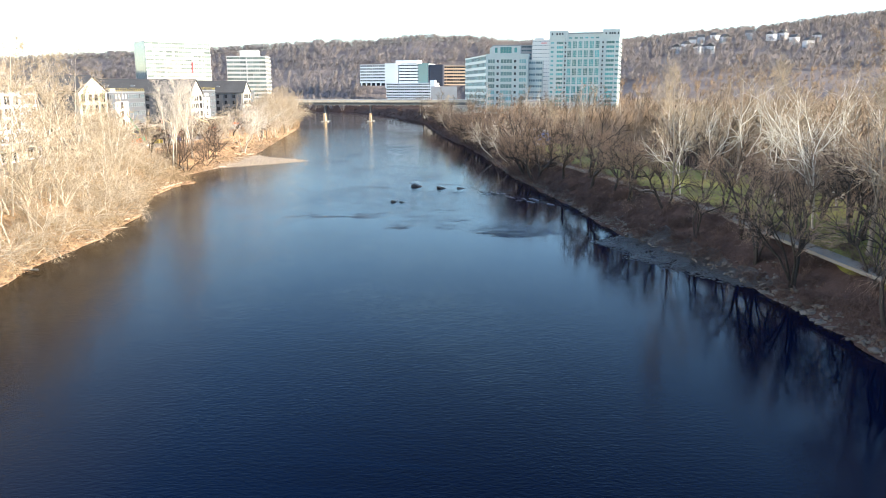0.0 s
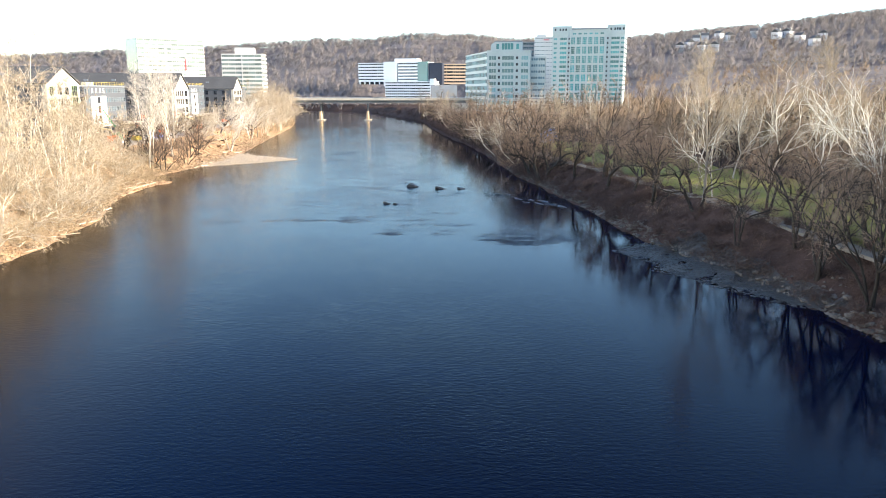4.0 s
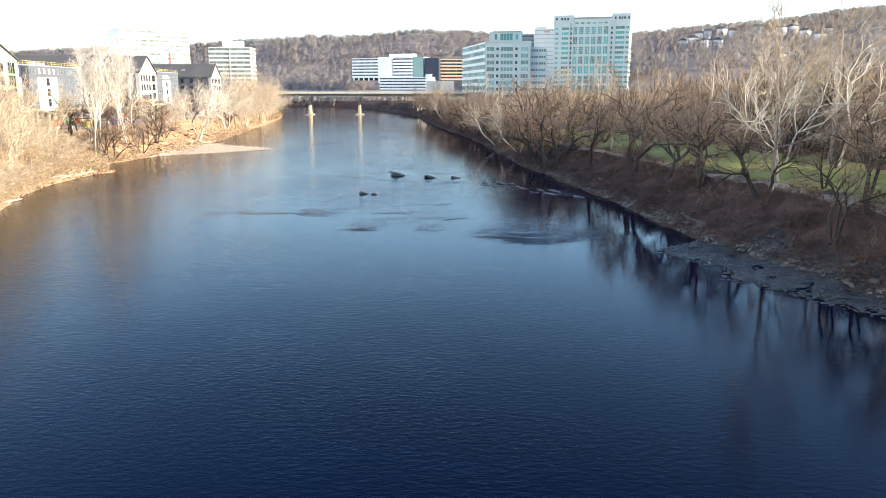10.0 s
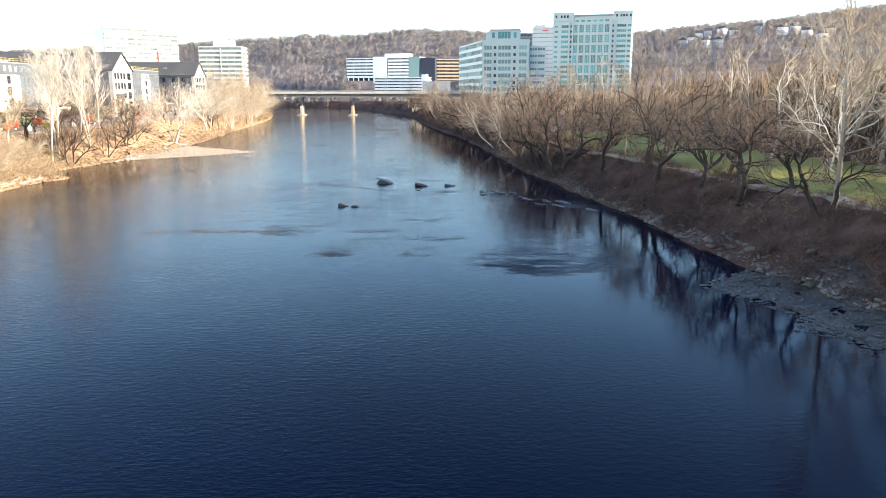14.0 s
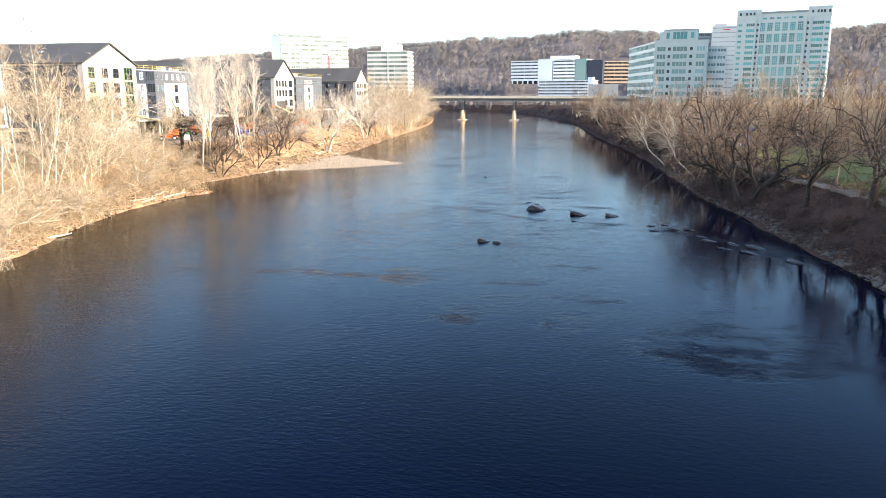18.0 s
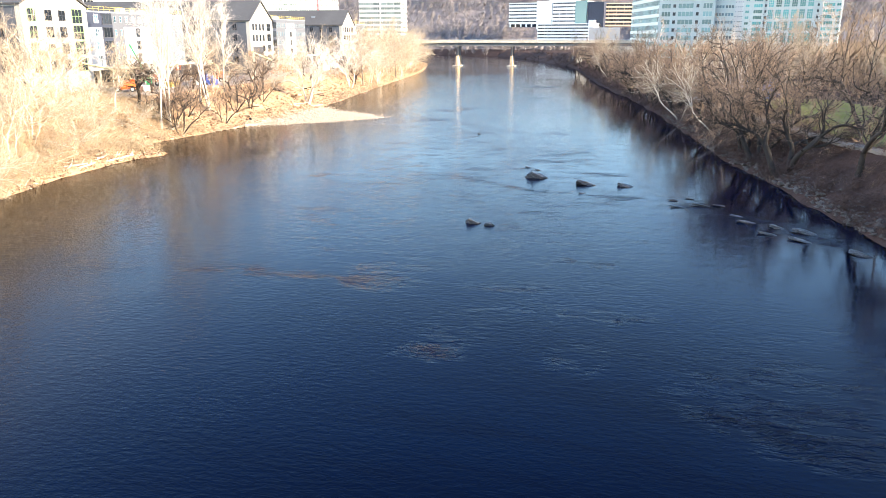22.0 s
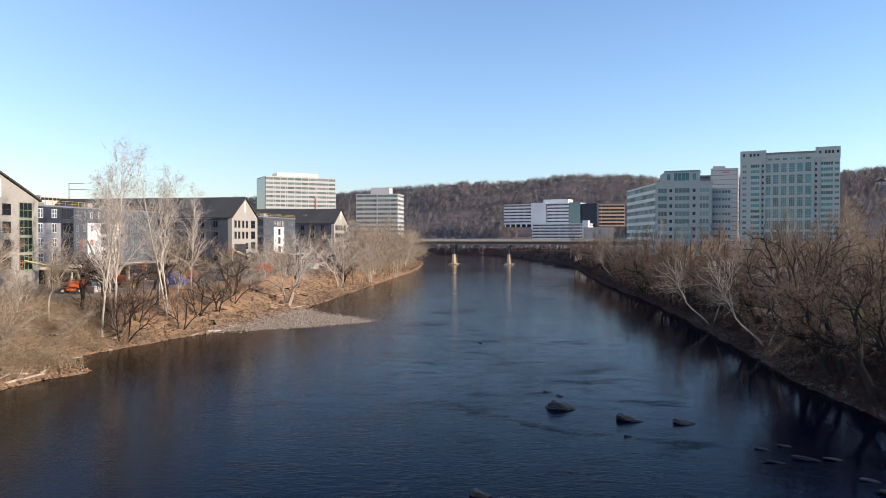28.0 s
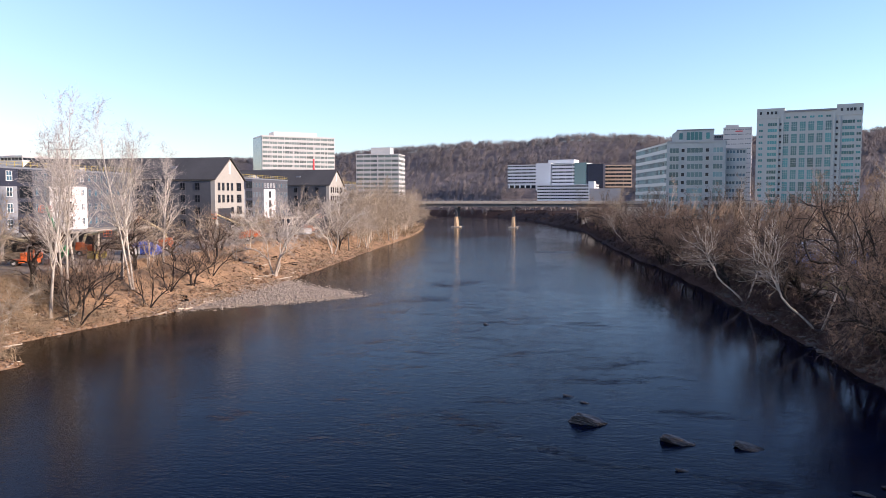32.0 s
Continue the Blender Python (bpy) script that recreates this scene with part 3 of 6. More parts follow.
def grow(seed, height, girth, stems=1, lean=0.0, start=0.3, limbs=11, limb=0.42, angle=0.75, lift=0.10, second=7, third=7, fourth=4, wiggle=0.10, twig=0.012, droop=0.02, stout=1.0):
    """Trunk with limbs, and twigs, of a bare tree, as two meshes' worth of stems."""
    rng = random.Random(seed)
    trunk, twigs = Wood(), Wood()
    boughs = trunk
    for s in range(stems):
        tall = height * (1 if s == 0 else rng.uniform(0.7, 0.95))
        out = rng.uniform(0, 6.28)
        d = Vector((math.cos(out) * lean, math.sin(out) * lean, 1)).normalized()
        foot = Vector((math.cos(out) * 0.25 * (stems > 1), math.sin(out) * 0.25 * (stems > 1), -0.5))
        pts, dirs = wander(rng, foot, d, tall * 0.97, 10, wiggle * 0.2, 0.05 * lean)
        r0 = girth * (1 if stems == 1 else 0.72)
        rad = [r0 * (1 - 0.93 * (i / 10) ** 0.85) + (0.35 * r0 if i == 0 else 0) for i in range(11)]
        trunk.stem(pts, rad, 7)
        for n in range(limbs):
            at = start + (0.97 - start) * (n + rng.random()) / limbs
            i = min(int(at * 10), 9)
            p, r = pts[i].lerp(pts[i + 1], at * 10 - i), rad[i] + (rad[i + 1] - rad[i]) * (at * 10 - i)
            reach = tall * limb * (1.05 - 0.72 * (at - start) / (1 - start)) * rng.uniform(0.75, 1.15)
            p1, d1 = wander(rng, p, sprout(rng, dirs[i], angle * rng.uniform(0.7, 1.25)), reach, 5, wiggle, lift)
            r1 = min(r * 0.62, (0.027 * reach + 0.02) * stout)
            rad1 = [r1 * (1 - 0.86 * k / 5) for k in range(6)]
            boughs.stem(p1, rad1, 4)
            for m in range(second):
                at1 = 0.22 + 0.78 * (m + rng.random()) / second
                k = min(int(at1 * 5), 4)
                p2 = p1[k].lerp(p1[k + 1], at1 * 5 - k)
                reach2 = reach * 0.46 * (1.15 - 0.6 * at1) * rng.uniform(0.7, 1.3)
                p3, d3 = wander(rng, p2, sprout(rng, d1[k], rng.uniform(0.45, 0.95)), reach2, 2, wiggle * 1.2, lift * 0.7)
                r2 = max(min(rad1[k] * 0.6, 0.07 * stout), twig * 1.2)
                boughs.stem(p3, [r2, r2 * 0.7, r2 * 0.35], 3)
                for _ in range(third):
                    j = rng.choice((0, 1, 1, 2, 2))
                    reach3 = max(reach2 * 0.55, 0.9) * rng.uniform(0.6, 1.25)
                    p4, d4 = wander(rng, p3[j], sprout(rng, d3[j], rng.uniform(0.35, 0.9)), reach3, 2, wiggle * 1.4, lift * 0.5 - droop)
                    twigs.ribbon(p4, twig * 1.25, rng)
                    for _ in range(fourth):
                        q = rng.randint(0, 2)
                        e = p4[q] + sprout(rng, d4[q], rng.uniform(0.3, 0.8)) * reach3 * rng.uniform(0.4, 0.75)
                        twigs.ribbon([p4[q], e], twig, rng)
    return trunk, twigs


def fork(seed, height, girth, stems=1, lean=0.3, face=0.0, bole=0.2, spread=0.5, lift=0.06, levels=5, shoots=2, wiggle=0.11, twig=0.013, fine=4, limb=0.27):
    """A tree that forks low and again and again into crooked limbs, as two meshes' worth of stems."""
    rng = random.Random(seed)
    trunk, twigs = Wood(), Wood()

    def branch(p, d, length, r, level):
        n = (4, 5, 4, 3, 2, 2)[min(level, 5)]
        pts, dirs = wander(rng, p, d, length, n, wiggle * (1 + 0.22 * level), lift)
        if level == levels:
            twigs.ribbon(pts, twig * 1.35, rng)
            for _ in range(fine):
                q = rng.randint(0, 2)
                e = pts[q] + sprout(rng, dirs[q], rng.uniform(0.3, 0.85)) * length * rng.uniform(0.45, 0.85)
                twigs.ribbon([pts[q], e], twig, rng)
            return
        r = max(r, twig * 1.25)
        last = max(r * (0.82 if level == 0 else 0.68), twig * 1.1)
        radii = [r + (last - r) * i / n for i in range(n + 1)]
        if level == 0:
            radii[0] *= 1.3
        trunk.stem(pts, radii, (8, 6, 4, 3, 3)[min(level, 4)])
        ends = (3 if rng.random() < 0.6 else 4) if level == 0 and stems == 1 else (2 if rng.random() < 0.75 else 3)
        for k in range(ends):
            long = limb * height if level == 0 else length * rng.uniform(0.66, 0.88)
            branch(pts[-1], sprout(rng, dirs[-1], spread * rng.uniform(0.55, 1.25)), long * rng.uniform(0.85, 1.1), last * (0.9 if k == 0 else 0.72), level + 1)
        for k in range(shoots if level else 0):
            i = rng.randint(1, n - 1) if n > 2 else 1
            branch(pts[i], sprout(rng, dirs[i], spread * rng.uniform(1.0, 1.8)), length * rng.uniform(0.45, 0.68), radii[i] * 0.5, level + 1)

    for s in range(stems):
        out = face + 6.283 * s / stems + (rng.uniform(-0.5, 0.5) if s else 0)
        tip = lean * (1 if s == 0 else rng.uniform(0.5, 1.0))
        d = Vector((math.cos(out) * tip, math.sin(out) * tip, 1)).normalized()
        foot = Vector((math.cos(out), math.sin(out), 0)) * (girth * 0.8 if stems > 1 else 0) + Vector((0, 0, -0.5))
        branch(foot, d, bole * height * (1 if s == 0 else rng.uniform(0.7, 1.1)), girth * (1 if s == 0 else rng.uniform(0.6, 0.95)), 0)
    top = max(v[2] for v in twigs.v)
    for w in (trunk, twigs):
        w.v = [tuple(c * height / top for c in v) for v in w.v]
    return trunk, twigs


def make_tree(name, kind, barks, label, habit=grow, **how):
    """A bare tree as a thing: a trunk with limbs, and a crown of twigs. It is the pattern that the others are copied from."""
    made = [mesh_of(n, w.v, w.f, M[b], smooth=i < 1) for i, (n, w, b) in enumerate(zip(("trunk", "crown"), habit(**how), barks))]
    e = thing(name, pose(0, 0, 0), label, "shrub" if "shrub" in name else "tree", kind)
    for n, me in zip(("trunk", "crown"), made):
        placed(n, me, e, Matrix())
    return e


SYC = ("syc", "syc_twig")
PALE = ("pale", "pale_twig")
DARK = ("dark", "shaded_twig")
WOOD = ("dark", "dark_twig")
KINDS = {
    "sycamore_a": make_tree("sycamore_tree", "sycamores on the banks", SYC, "tall bare sycamore with white bark on the river bank", seed=1, height=28, girth=0.28, start=0.28, limbs=26, limb=0.30, angle=0.62, lift=0.12, second=7, third=6, fourth=5, twig=0.0115, wiggle=0.13, stout=1.15),
    "sycamore_b": make_tree("sycamore_tree", "sycamores on the banks", ("syc_grey", "pale_twig"), "tall bare sycamore with greyer pale bark and wide limbs", seed=5, height=24, girth=0.3, start=0.22, limbs=16, limb=0.42, angle=0.8, lift=0.14, second=8, third=8, fourth=3, twig=0.019, wiggle=0.13, stout=0.85),
    "sycamore_c": make_tree("sycamore_tree", "sycamores on the banks", SYC, "forked white-barked sycamore leaning over the bank", fork, seed=9, height=19, girth=0.36, stems=3, lean=0.5, bole=0.32, spread=0.56, lift=0.03, limb=0.3, fine=4, wiggle=0.13, twig=0.015),
    "sycamore_f": make_tree("sycamore_tree", "sycamores on the banks", ("syc", "dark_twig"), "forked white-limbed sycamore leaning over the water", fork, seed=10, height=18, girth=0.2, stems=2, lean=0.62, face=3.0, bole=0.46, spread=0.55, lift=0.03, limb=0.27, fine=4, wiggle=0.12, twig=0.014),
    "pale_a": make_tree("bank_tree", "thicket of pale trees", PALE, "thin bare tree with pale straw twigs in a thicket", fork, seed=12, height=19, girth=0.2, bole=0.3, spread=0.46, lift=0.035, limb=0.25, shoots=3, levels=4, fine=6, wiggle=0.12, twig=0.021),
    "pale_b": make_tree("bank_tree", "thicket of pale trees", PALE, "pale bare tree with several leaning stems in a thicket", fork, seed=15, height=16, girth=0.17, stems=3, lean=0.4, bole=0.3, spread=0.5, lift=0.02, limb=0.28, levels=4, fine=6, wiggle=0.14, twig=0.021),
    "pale_c": make_tree("bank_tree", "thicket of pale trees", PALE, "low pale bare tree with arching twigs on the bank", fork, seed=18, height=9, girth=0.12, stems=4, lean=0.8, bole=0.34, spread=0.5, lift=-0.02, limb=0.34, levels=4, fine=6, wiggle=0.15, twig=0.017),
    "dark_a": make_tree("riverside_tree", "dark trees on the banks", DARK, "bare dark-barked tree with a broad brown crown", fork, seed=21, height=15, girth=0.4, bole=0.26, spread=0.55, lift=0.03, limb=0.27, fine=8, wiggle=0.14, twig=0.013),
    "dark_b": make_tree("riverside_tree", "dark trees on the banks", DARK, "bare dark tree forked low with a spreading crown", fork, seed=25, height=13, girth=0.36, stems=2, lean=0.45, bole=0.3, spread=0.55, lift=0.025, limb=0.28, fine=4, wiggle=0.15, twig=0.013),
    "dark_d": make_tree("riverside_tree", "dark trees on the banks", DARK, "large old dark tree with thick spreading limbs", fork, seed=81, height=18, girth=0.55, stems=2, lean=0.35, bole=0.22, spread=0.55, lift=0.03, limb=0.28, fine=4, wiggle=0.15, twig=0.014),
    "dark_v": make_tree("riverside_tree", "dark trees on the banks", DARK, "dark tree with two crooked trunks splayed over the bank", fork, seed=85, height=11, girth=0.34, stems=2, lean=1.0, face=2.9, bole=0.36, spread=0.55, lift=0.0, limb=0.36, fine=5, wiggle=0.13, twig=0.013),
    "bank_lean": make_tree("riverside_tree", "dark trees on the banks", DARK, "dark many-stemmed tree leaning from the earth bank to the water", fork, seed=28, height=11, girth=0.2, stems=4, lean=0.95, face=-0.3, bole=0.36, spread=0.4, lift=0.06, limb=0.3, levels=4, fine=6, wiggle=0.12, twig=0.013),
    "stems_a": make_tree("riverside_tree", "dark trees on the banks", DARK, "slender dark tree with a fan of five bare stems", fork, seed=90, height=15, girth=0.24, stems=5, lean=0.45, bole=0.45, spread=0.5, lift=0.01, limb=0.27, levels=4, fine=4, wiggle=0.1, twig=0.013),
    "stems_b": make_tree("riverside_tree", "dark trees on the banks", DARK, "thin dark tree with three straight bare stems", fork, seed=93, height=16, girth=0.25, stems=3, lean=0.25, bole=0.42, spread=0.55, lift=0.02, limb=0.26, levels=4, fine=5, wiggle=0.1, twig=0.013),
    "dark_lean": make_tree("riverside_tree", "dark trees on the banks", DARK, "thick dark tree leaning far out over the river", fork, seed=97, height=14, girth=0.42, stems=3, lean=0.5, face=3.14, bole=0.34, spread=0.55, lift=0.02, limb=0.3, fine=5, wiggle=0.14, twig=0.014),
    "sycamore_e": make_tree("sycamore_tree", "sycamores on the banks", ("syc_grey", "dark_twig"), "bare sycamore with grey-white upper limbs and brown twigs", seed=66, height=26, girth=0.36, start=0.22, limbs=18, limb=0.4, angle=0.85, lift=0.12, second=7, third=8, fourth=3, twig=0.019, wiggle=0.17, stout=1.2),
    "sycamore_d": make_tree("sycamore_tree", "sycamores on the banks", SYC, "very tall bare sycamore with slender white trunks", seed=61, height=29, girth=0.3, stems=2, lean=0.15, start=0.28, limbs=18, limb=0.33, angle=0.62, lift=0.1, second=7, third=6, fourth=5, twig=0.0115, wiggle=0.13, stout=1.2),
    "lawn_sycamore": make_tree("sycamore_tree", "sycamores on the banks", ("syc_white", "pale_twig"), "tall sycamore with bone-white upright limbs by the lawn", fork, seed=63, height=26, girth=0.27, bole=0.34, spread=0.46, lift=0.05, limb=0.3, shoots=2, fine=3, wiggle=0.12, twig=0.014),
    "tall_pale": make_tree("bank_tree", "thicket of pale trees", ("syc", "pale_twig"), "tall thin pale tree with two whitish stems in a thicket", seed=64, height=25, girth=0.2, stems=2, lean=0.22, start=0.2, limbs=11, limb=0.36, angle=0.72, lift=0.08, second=6, third=8, fourth=4, twig=0.018, wiggle=0.17),
    "shrub": make_tree("bank_shrub", "shrubs on the shaded bank", ("brush_shaded", "brush_shaded"), "low tangled brown shrub on the shaded bank", seed=71, height=3.2, girth=0.05, stems=5, lean=0.9, start=0.1, limbs=2, limb=0.6, angle=0.9, lift=0.02, second=3, third=4, fourth=2, twig=0.022, wiggle=0.2),
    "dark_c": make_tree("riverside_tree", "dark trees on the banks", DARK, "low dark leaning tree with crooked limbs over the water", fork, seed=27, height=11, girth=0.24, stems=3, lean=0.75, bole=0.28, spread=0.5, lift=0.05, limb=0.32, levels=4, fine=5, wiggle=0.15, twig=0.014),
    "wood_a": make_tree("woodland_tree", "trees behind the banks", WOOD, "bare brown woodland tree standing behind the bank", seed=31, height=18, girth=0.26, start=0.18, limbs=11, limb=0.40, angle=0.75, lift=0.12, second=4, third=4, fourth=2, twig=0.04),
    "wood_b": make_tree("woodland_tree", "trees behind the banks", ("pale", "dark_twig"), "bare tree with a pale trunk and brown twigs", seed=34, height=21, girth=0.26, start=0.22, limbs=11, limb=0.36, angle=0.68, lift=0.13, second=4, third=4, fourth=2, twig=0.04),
}
used = set()
turns = random.Random(3)


def plant(kind, x, y, size=1.0, turn=None, lean=(0, 0)):
    m = pose(x, y, max(float(ground(x, y)), 0) - 0.1, lean[0], lean[1], turns.uniform(0, 360) if turn is None else turn) @ Matrix.Diagonal((size, size, size * turns.uniform(0.95, 1.06), 1))
    if kind not in used:
        used.add(kind)
        KINDS[kind].matrix_world = m
        return KINDS[kind]
    first = KINDS[kind]
    made = copy_thing(first, Matrix())
    made.matrix_basis = m
    return made


for kind, x, y, size in (
        # left bank
        ("sycamore_a", -80.3, 230.3, 0.95), ("sycamore_d", -81.1, 234.7, 1.08), ("bank_lean", -76.6, 231, 1.0), ("dark_c", -82.6, 235.5, 0.6), ("sycamore_a", -82.9, 250.6, 0.95), ("sycamore_d", -79.9, 249.5, 1.1), ("sycamore_a", -86, 243, 0.9),
        ("bank_lean", -75, 246, 0.85), ("bank_lean", -77.4, 256, 0.9), ("bank_lean", -81, 241.5, 0.9), ("dark_c", -84.5, 238, 0.8), ("dark_c", -77.5, 264, 0.9), ("dark_a", -92, 247, 0.75), ("dark_a", -91, 262, 0.8), ("dark_b", -89.5, 238, 0.9), ("bank_lean", -78.5, 273, 0.8), ("sycamore_a", -86, 268, 0.8),
        ("pale_a", -86, 205, 1.1), ("pale_a", -90, 213, 1.15), ("pale_a", -93, 222, 1.0), ("pale_b", -84, 199, 1.1), ("pale_a", -88, 228, 0.95), ("dark_c", -80.8, 236.5, 1.0), ("pale_b", -87, 265, 0.9), ("dark_b", -83, 281, 0.75), ("pale_b", -85, 296, 0.8),
        ("sycamore_c", -75, 295, 1.08), ("sycamore_c", -82.5, 355, 1.22), ("dark_c", -84, 365, 1.0), ("sycamore_b", -83, 372, 0.85), ("pale_b", -82.5, 391, 1.1),
        ("sycamore_b", -87, 436, 0.85), ("pale_b", -88, 452, 1.3), ("pale_b", -91, 478, 1.25), ("pale_a", -90, 420, 1.05), ("pale_b", -92, 405, 1.1), ("pale_a", -95, 462, 1.1),
        ("pale_b", -85, 398, 0.9), ("pale_b", -88, 428, 0.95), ("pale_b", -86.5, 442, 0.8), ("pale_b", -91, 455, 0.95), ("pale_b", -92, 468, 1.0), ("pale_b", -94, 490, 1.0), ("pale_b", -99, 512, 1.0), ("pale_b", -101, 532, 0.95), ("pale_b", -106, 556, 1.0), ("pale_b", -84, 384, 0.85), ("pale_b", -97, 500, 1.2), ("pale_a", -101, 520, 1.1), ("pale_b", -104, 545, 1.1), ("pale_b", -112, 570, 1.1), ("pale_b", -88, 320, 0.7), ("dark_b", -90, 335, 0.8), ("pale_b", -88, 308, 0.75),
        ("dark_b", -88, 262, 0.7), ("pale_b", -91, 272, 0.9), ("dark_a", -88, 276, 0.7), ("pale_b", -87, 288, 0.85), ("dark_b", -91, 300, 0.8), ("pale_a", -89, 312, 0.8), ("pale_b", -90, 328, 0.85), ("pale_b", -90, 344, 0.85),
        ("pale_a", -93, 352, 0.95), ("pale_b", -88, 376, 1.0), ("pale_a", -93, 388, 1.05), ("pale_b", -86, 404, 1.1), ("pale_a", -94, 432, 1.1), ("pale_b", -93, 446, 1.2), ("pale_b", -98, 478, 1.2), ("pale_a", -88, 414, 1.1), ("dark_b", -90, 254, 0.62),
        ("pale_a", -90, 196, 1.05), ("pale_a", -88, 176, 1.1), ("pale_b", -94, 170, 1.15), ("pale_a", -96, 200, 1.0), ("pale_b", -92, 208, 0.95), ("pale_a", -85, 152, 1.15), ("pale_a", -80, 132, 1.15), ("pale_b", -82, 122, 1.2), ("pale_a", -74, 104, 1.15), ("pale_a", -80, 110, 1.15),
        # thicket nearest on the left
        ("pale_a", -64.2, 113, 1.0), ("pale_a", -65.6, 122.5, 1.12), ("pale_b", -67, 132, 1.1), ("pale_a", -68.6, 149.5, 1.1), ("pale_a", -78, 178.5, 1.05), ("pale_b", -76.2, 187, 1.0),
        ("pale_c", -72.3, 170, 1.0), ("pale_a", -77.4, 180.6, 0.85), ("pale_b", -80, 195.5, 0.9), ("pale_a", -72, 128, 1.1), ("pale_b", -74, 140, 1.15), ("pale_a", -76, 155, 1.15),
        ("pale_b", -80, 165, 1.1), ("pale_a", -84, 175, 1.1), ("pale_b", -86, 190, 1.0), ("pale_a", -70, 108, 1.1), ("pale_b", -68, 98, 1.1), ("pale_c", -62.5, 104, 1.0),
        ("pale_c", -64, 138, 1.05), ("pale_c", -66, 158, 1.0), ("pale_c", -74.5, 198, 0.9), ("pale_c", -79, 208, 0.9), ("pale_b", -84, 214, 0.75), ("pale_c", -82, 224, 0.8), ("pale_c", -88, 204, 1.0),
        ("pale_a", -82, 146, 1.1), ("pale_b", -88, 160, 1.1), ("pale_a", -92, 182, 1.0), ("pale_a", -62, 90, 1.1), ("pale_b", -75, 118, 1.1), ("pale_c", -70, 162, 0.9), ("pale_c", -73, 180, 0.8),
        ("pale_b", -66, 110, 0.9), ("pale_b", -62.5, 118, 0.8), ("pale_a", -63.5, 128, 0.8), ("pale_b", -64, 146, 0.8), ("pale_b", -70, 152, 0.9), ("pale_b", -72, 164, 0.9), ("pale_a", -74, 172, 0.9), ("pale_b", -78, 186, 0.8),
        ("pale_c", -70, 177, 0.9), ("pale_c", -63, 112, 0.9), ("pale_c", -62.5, 124, 1.0), ("pale_c", -63, 150, 1.0), ("pale_a", -90, 214, 0.8), ("pale_b", -92, 226, 0.7), ("pale_c", -84, 232, 0.6), ("pale_c", -90, 222, 0.8), ("pale_c", -86, 209, 0.8),
        # right bank, from the start of the footpath to the bend
        ("sycamore_b", 43.6, 137.4, 1.04), ("lawn_sycamore", 66, 163, 1.1), ("lawn_sycamore", 62, 136, 1.05), ("lawn_sycamore", 71, 131, 1.1), ("lawn_sycamore", 61, 189, 0.95), ("lawn_sycamore", 63, 174, 0.9), ("lawn_sycamore", 72, 112, 1.1), ("lawn_sycamore", 57, 112, 0.95), ("lawn_sycamore", 80, 149, 1.0), ("lawn_sycamore", 47.2, 143, 0.72),
        ("dark_a", 55, 116, 0.95), ("dark_a", 60, 104, 1.1), ("sycamore_e", 55, 94, 1.0), ("sycamore_b", 53, 82, 1.05), ("dark_a", 62, 120, 1.1), ("dark_a", 66, 98, 1.2), ("dark_a", 61, 90, 1.1), ("dark_d", 70, 108, 1.0), ("dark_a", 57, 75, 1.1), ("dark_d", 68, 122, 0.9), ("dark_b", 52, 106, 0.9), ("dark_d", 73, 92, 1.1), ("dark_a", 66, 80, 1.2), ("dark_d", 74, 140, 0.95), ("dark_a", 70, 154, 1.1), ("dark_a", 66, 178, 1.0),
        ("stems_a", 44.8, 92.4, 1.15), ("stems_a", 44.7, 102.8, 1.1), ("stems_b", 46.5, 112, 0.95), ("stems_b", 56.3, 99.7, 1.0), ("stems_a", 50, 84, 1.0), ("stems_b", 47, 76, 1.0), ("stems_b", 42.2, 119.5, 0.6), ("stems_b", 48.8, 126.3, 0.75), ("stems_a", 49.1, 135.3, 0.6),
        ("dark_v", 42.3, 136.6, 1.1), ("dark_a", 47, 152, 0.85), ("dark_a", 44, 165, 0.9), ("dark_a", 51, 120, 0.9), ("dark_a", 46, 177, 0.8), ("dark_b", 39.4, 149.7, 1.05), ("dark_a", 38.5, 161, 0.95), ("dark_a", 35.8, 171.6, 1.2), ("dark_d", 38, 182, 0.95), ("dark_a", 33, 192, 1.1), ("dark_lean", 27.6, 204, 1.2), ("dark_lean", 26.6, 215, 1.15),
        ("dark_d", 28.4, 231, 1.15), ("dark_d", 26, 222, 0.9), ("dark_d", 31, 245, 0.95), ("dark_d", 37, 236, 0.85), ("dark_b", 43, 224, 0.95), ("dark_lean", 24.5, 252, 0.9), ("dark_d", 33.9, 263, 1.0), ("dark_d", 27.3, 268, 0.8), ("dark_lean", 22.5, 290, 0.9), ("dark_d", 46, 268, 0.85),
        ("sycamore_b", 38.5, 198, 0.62), ("sycamore_f", 21.8, 273, 1.1), ("sycamore_f", 25.1, 243, 1.1), ("sycamore_b", 36, 246, 0.7), ("sycamore_f", 8.6, 426, 0.9), ("dark_c", 21.5, 281, 1.05),
        ("dark_b", 27, 257, 0.9), ("sycamore_b", 8.8, 434, 0.8), ("dark_b", 6, 461, 1.0), ("dark_a", 20, 300, 0.85), ("dark_b", 18.5, 318, 0.9),
        ("dark_a", 17, 340, 0.9), ("dark_d", 15, 362, 0.85), ("dark_b", 13, 385, 1.0), ("dark_a", 10, 405, 0.9), ("dark_b", 3, 490, 1.1), ("dark_a", 0, 520, 1.0), ("dark_b", -3, 548, 1.1), ("dark_a", -6, 575, 1.0),
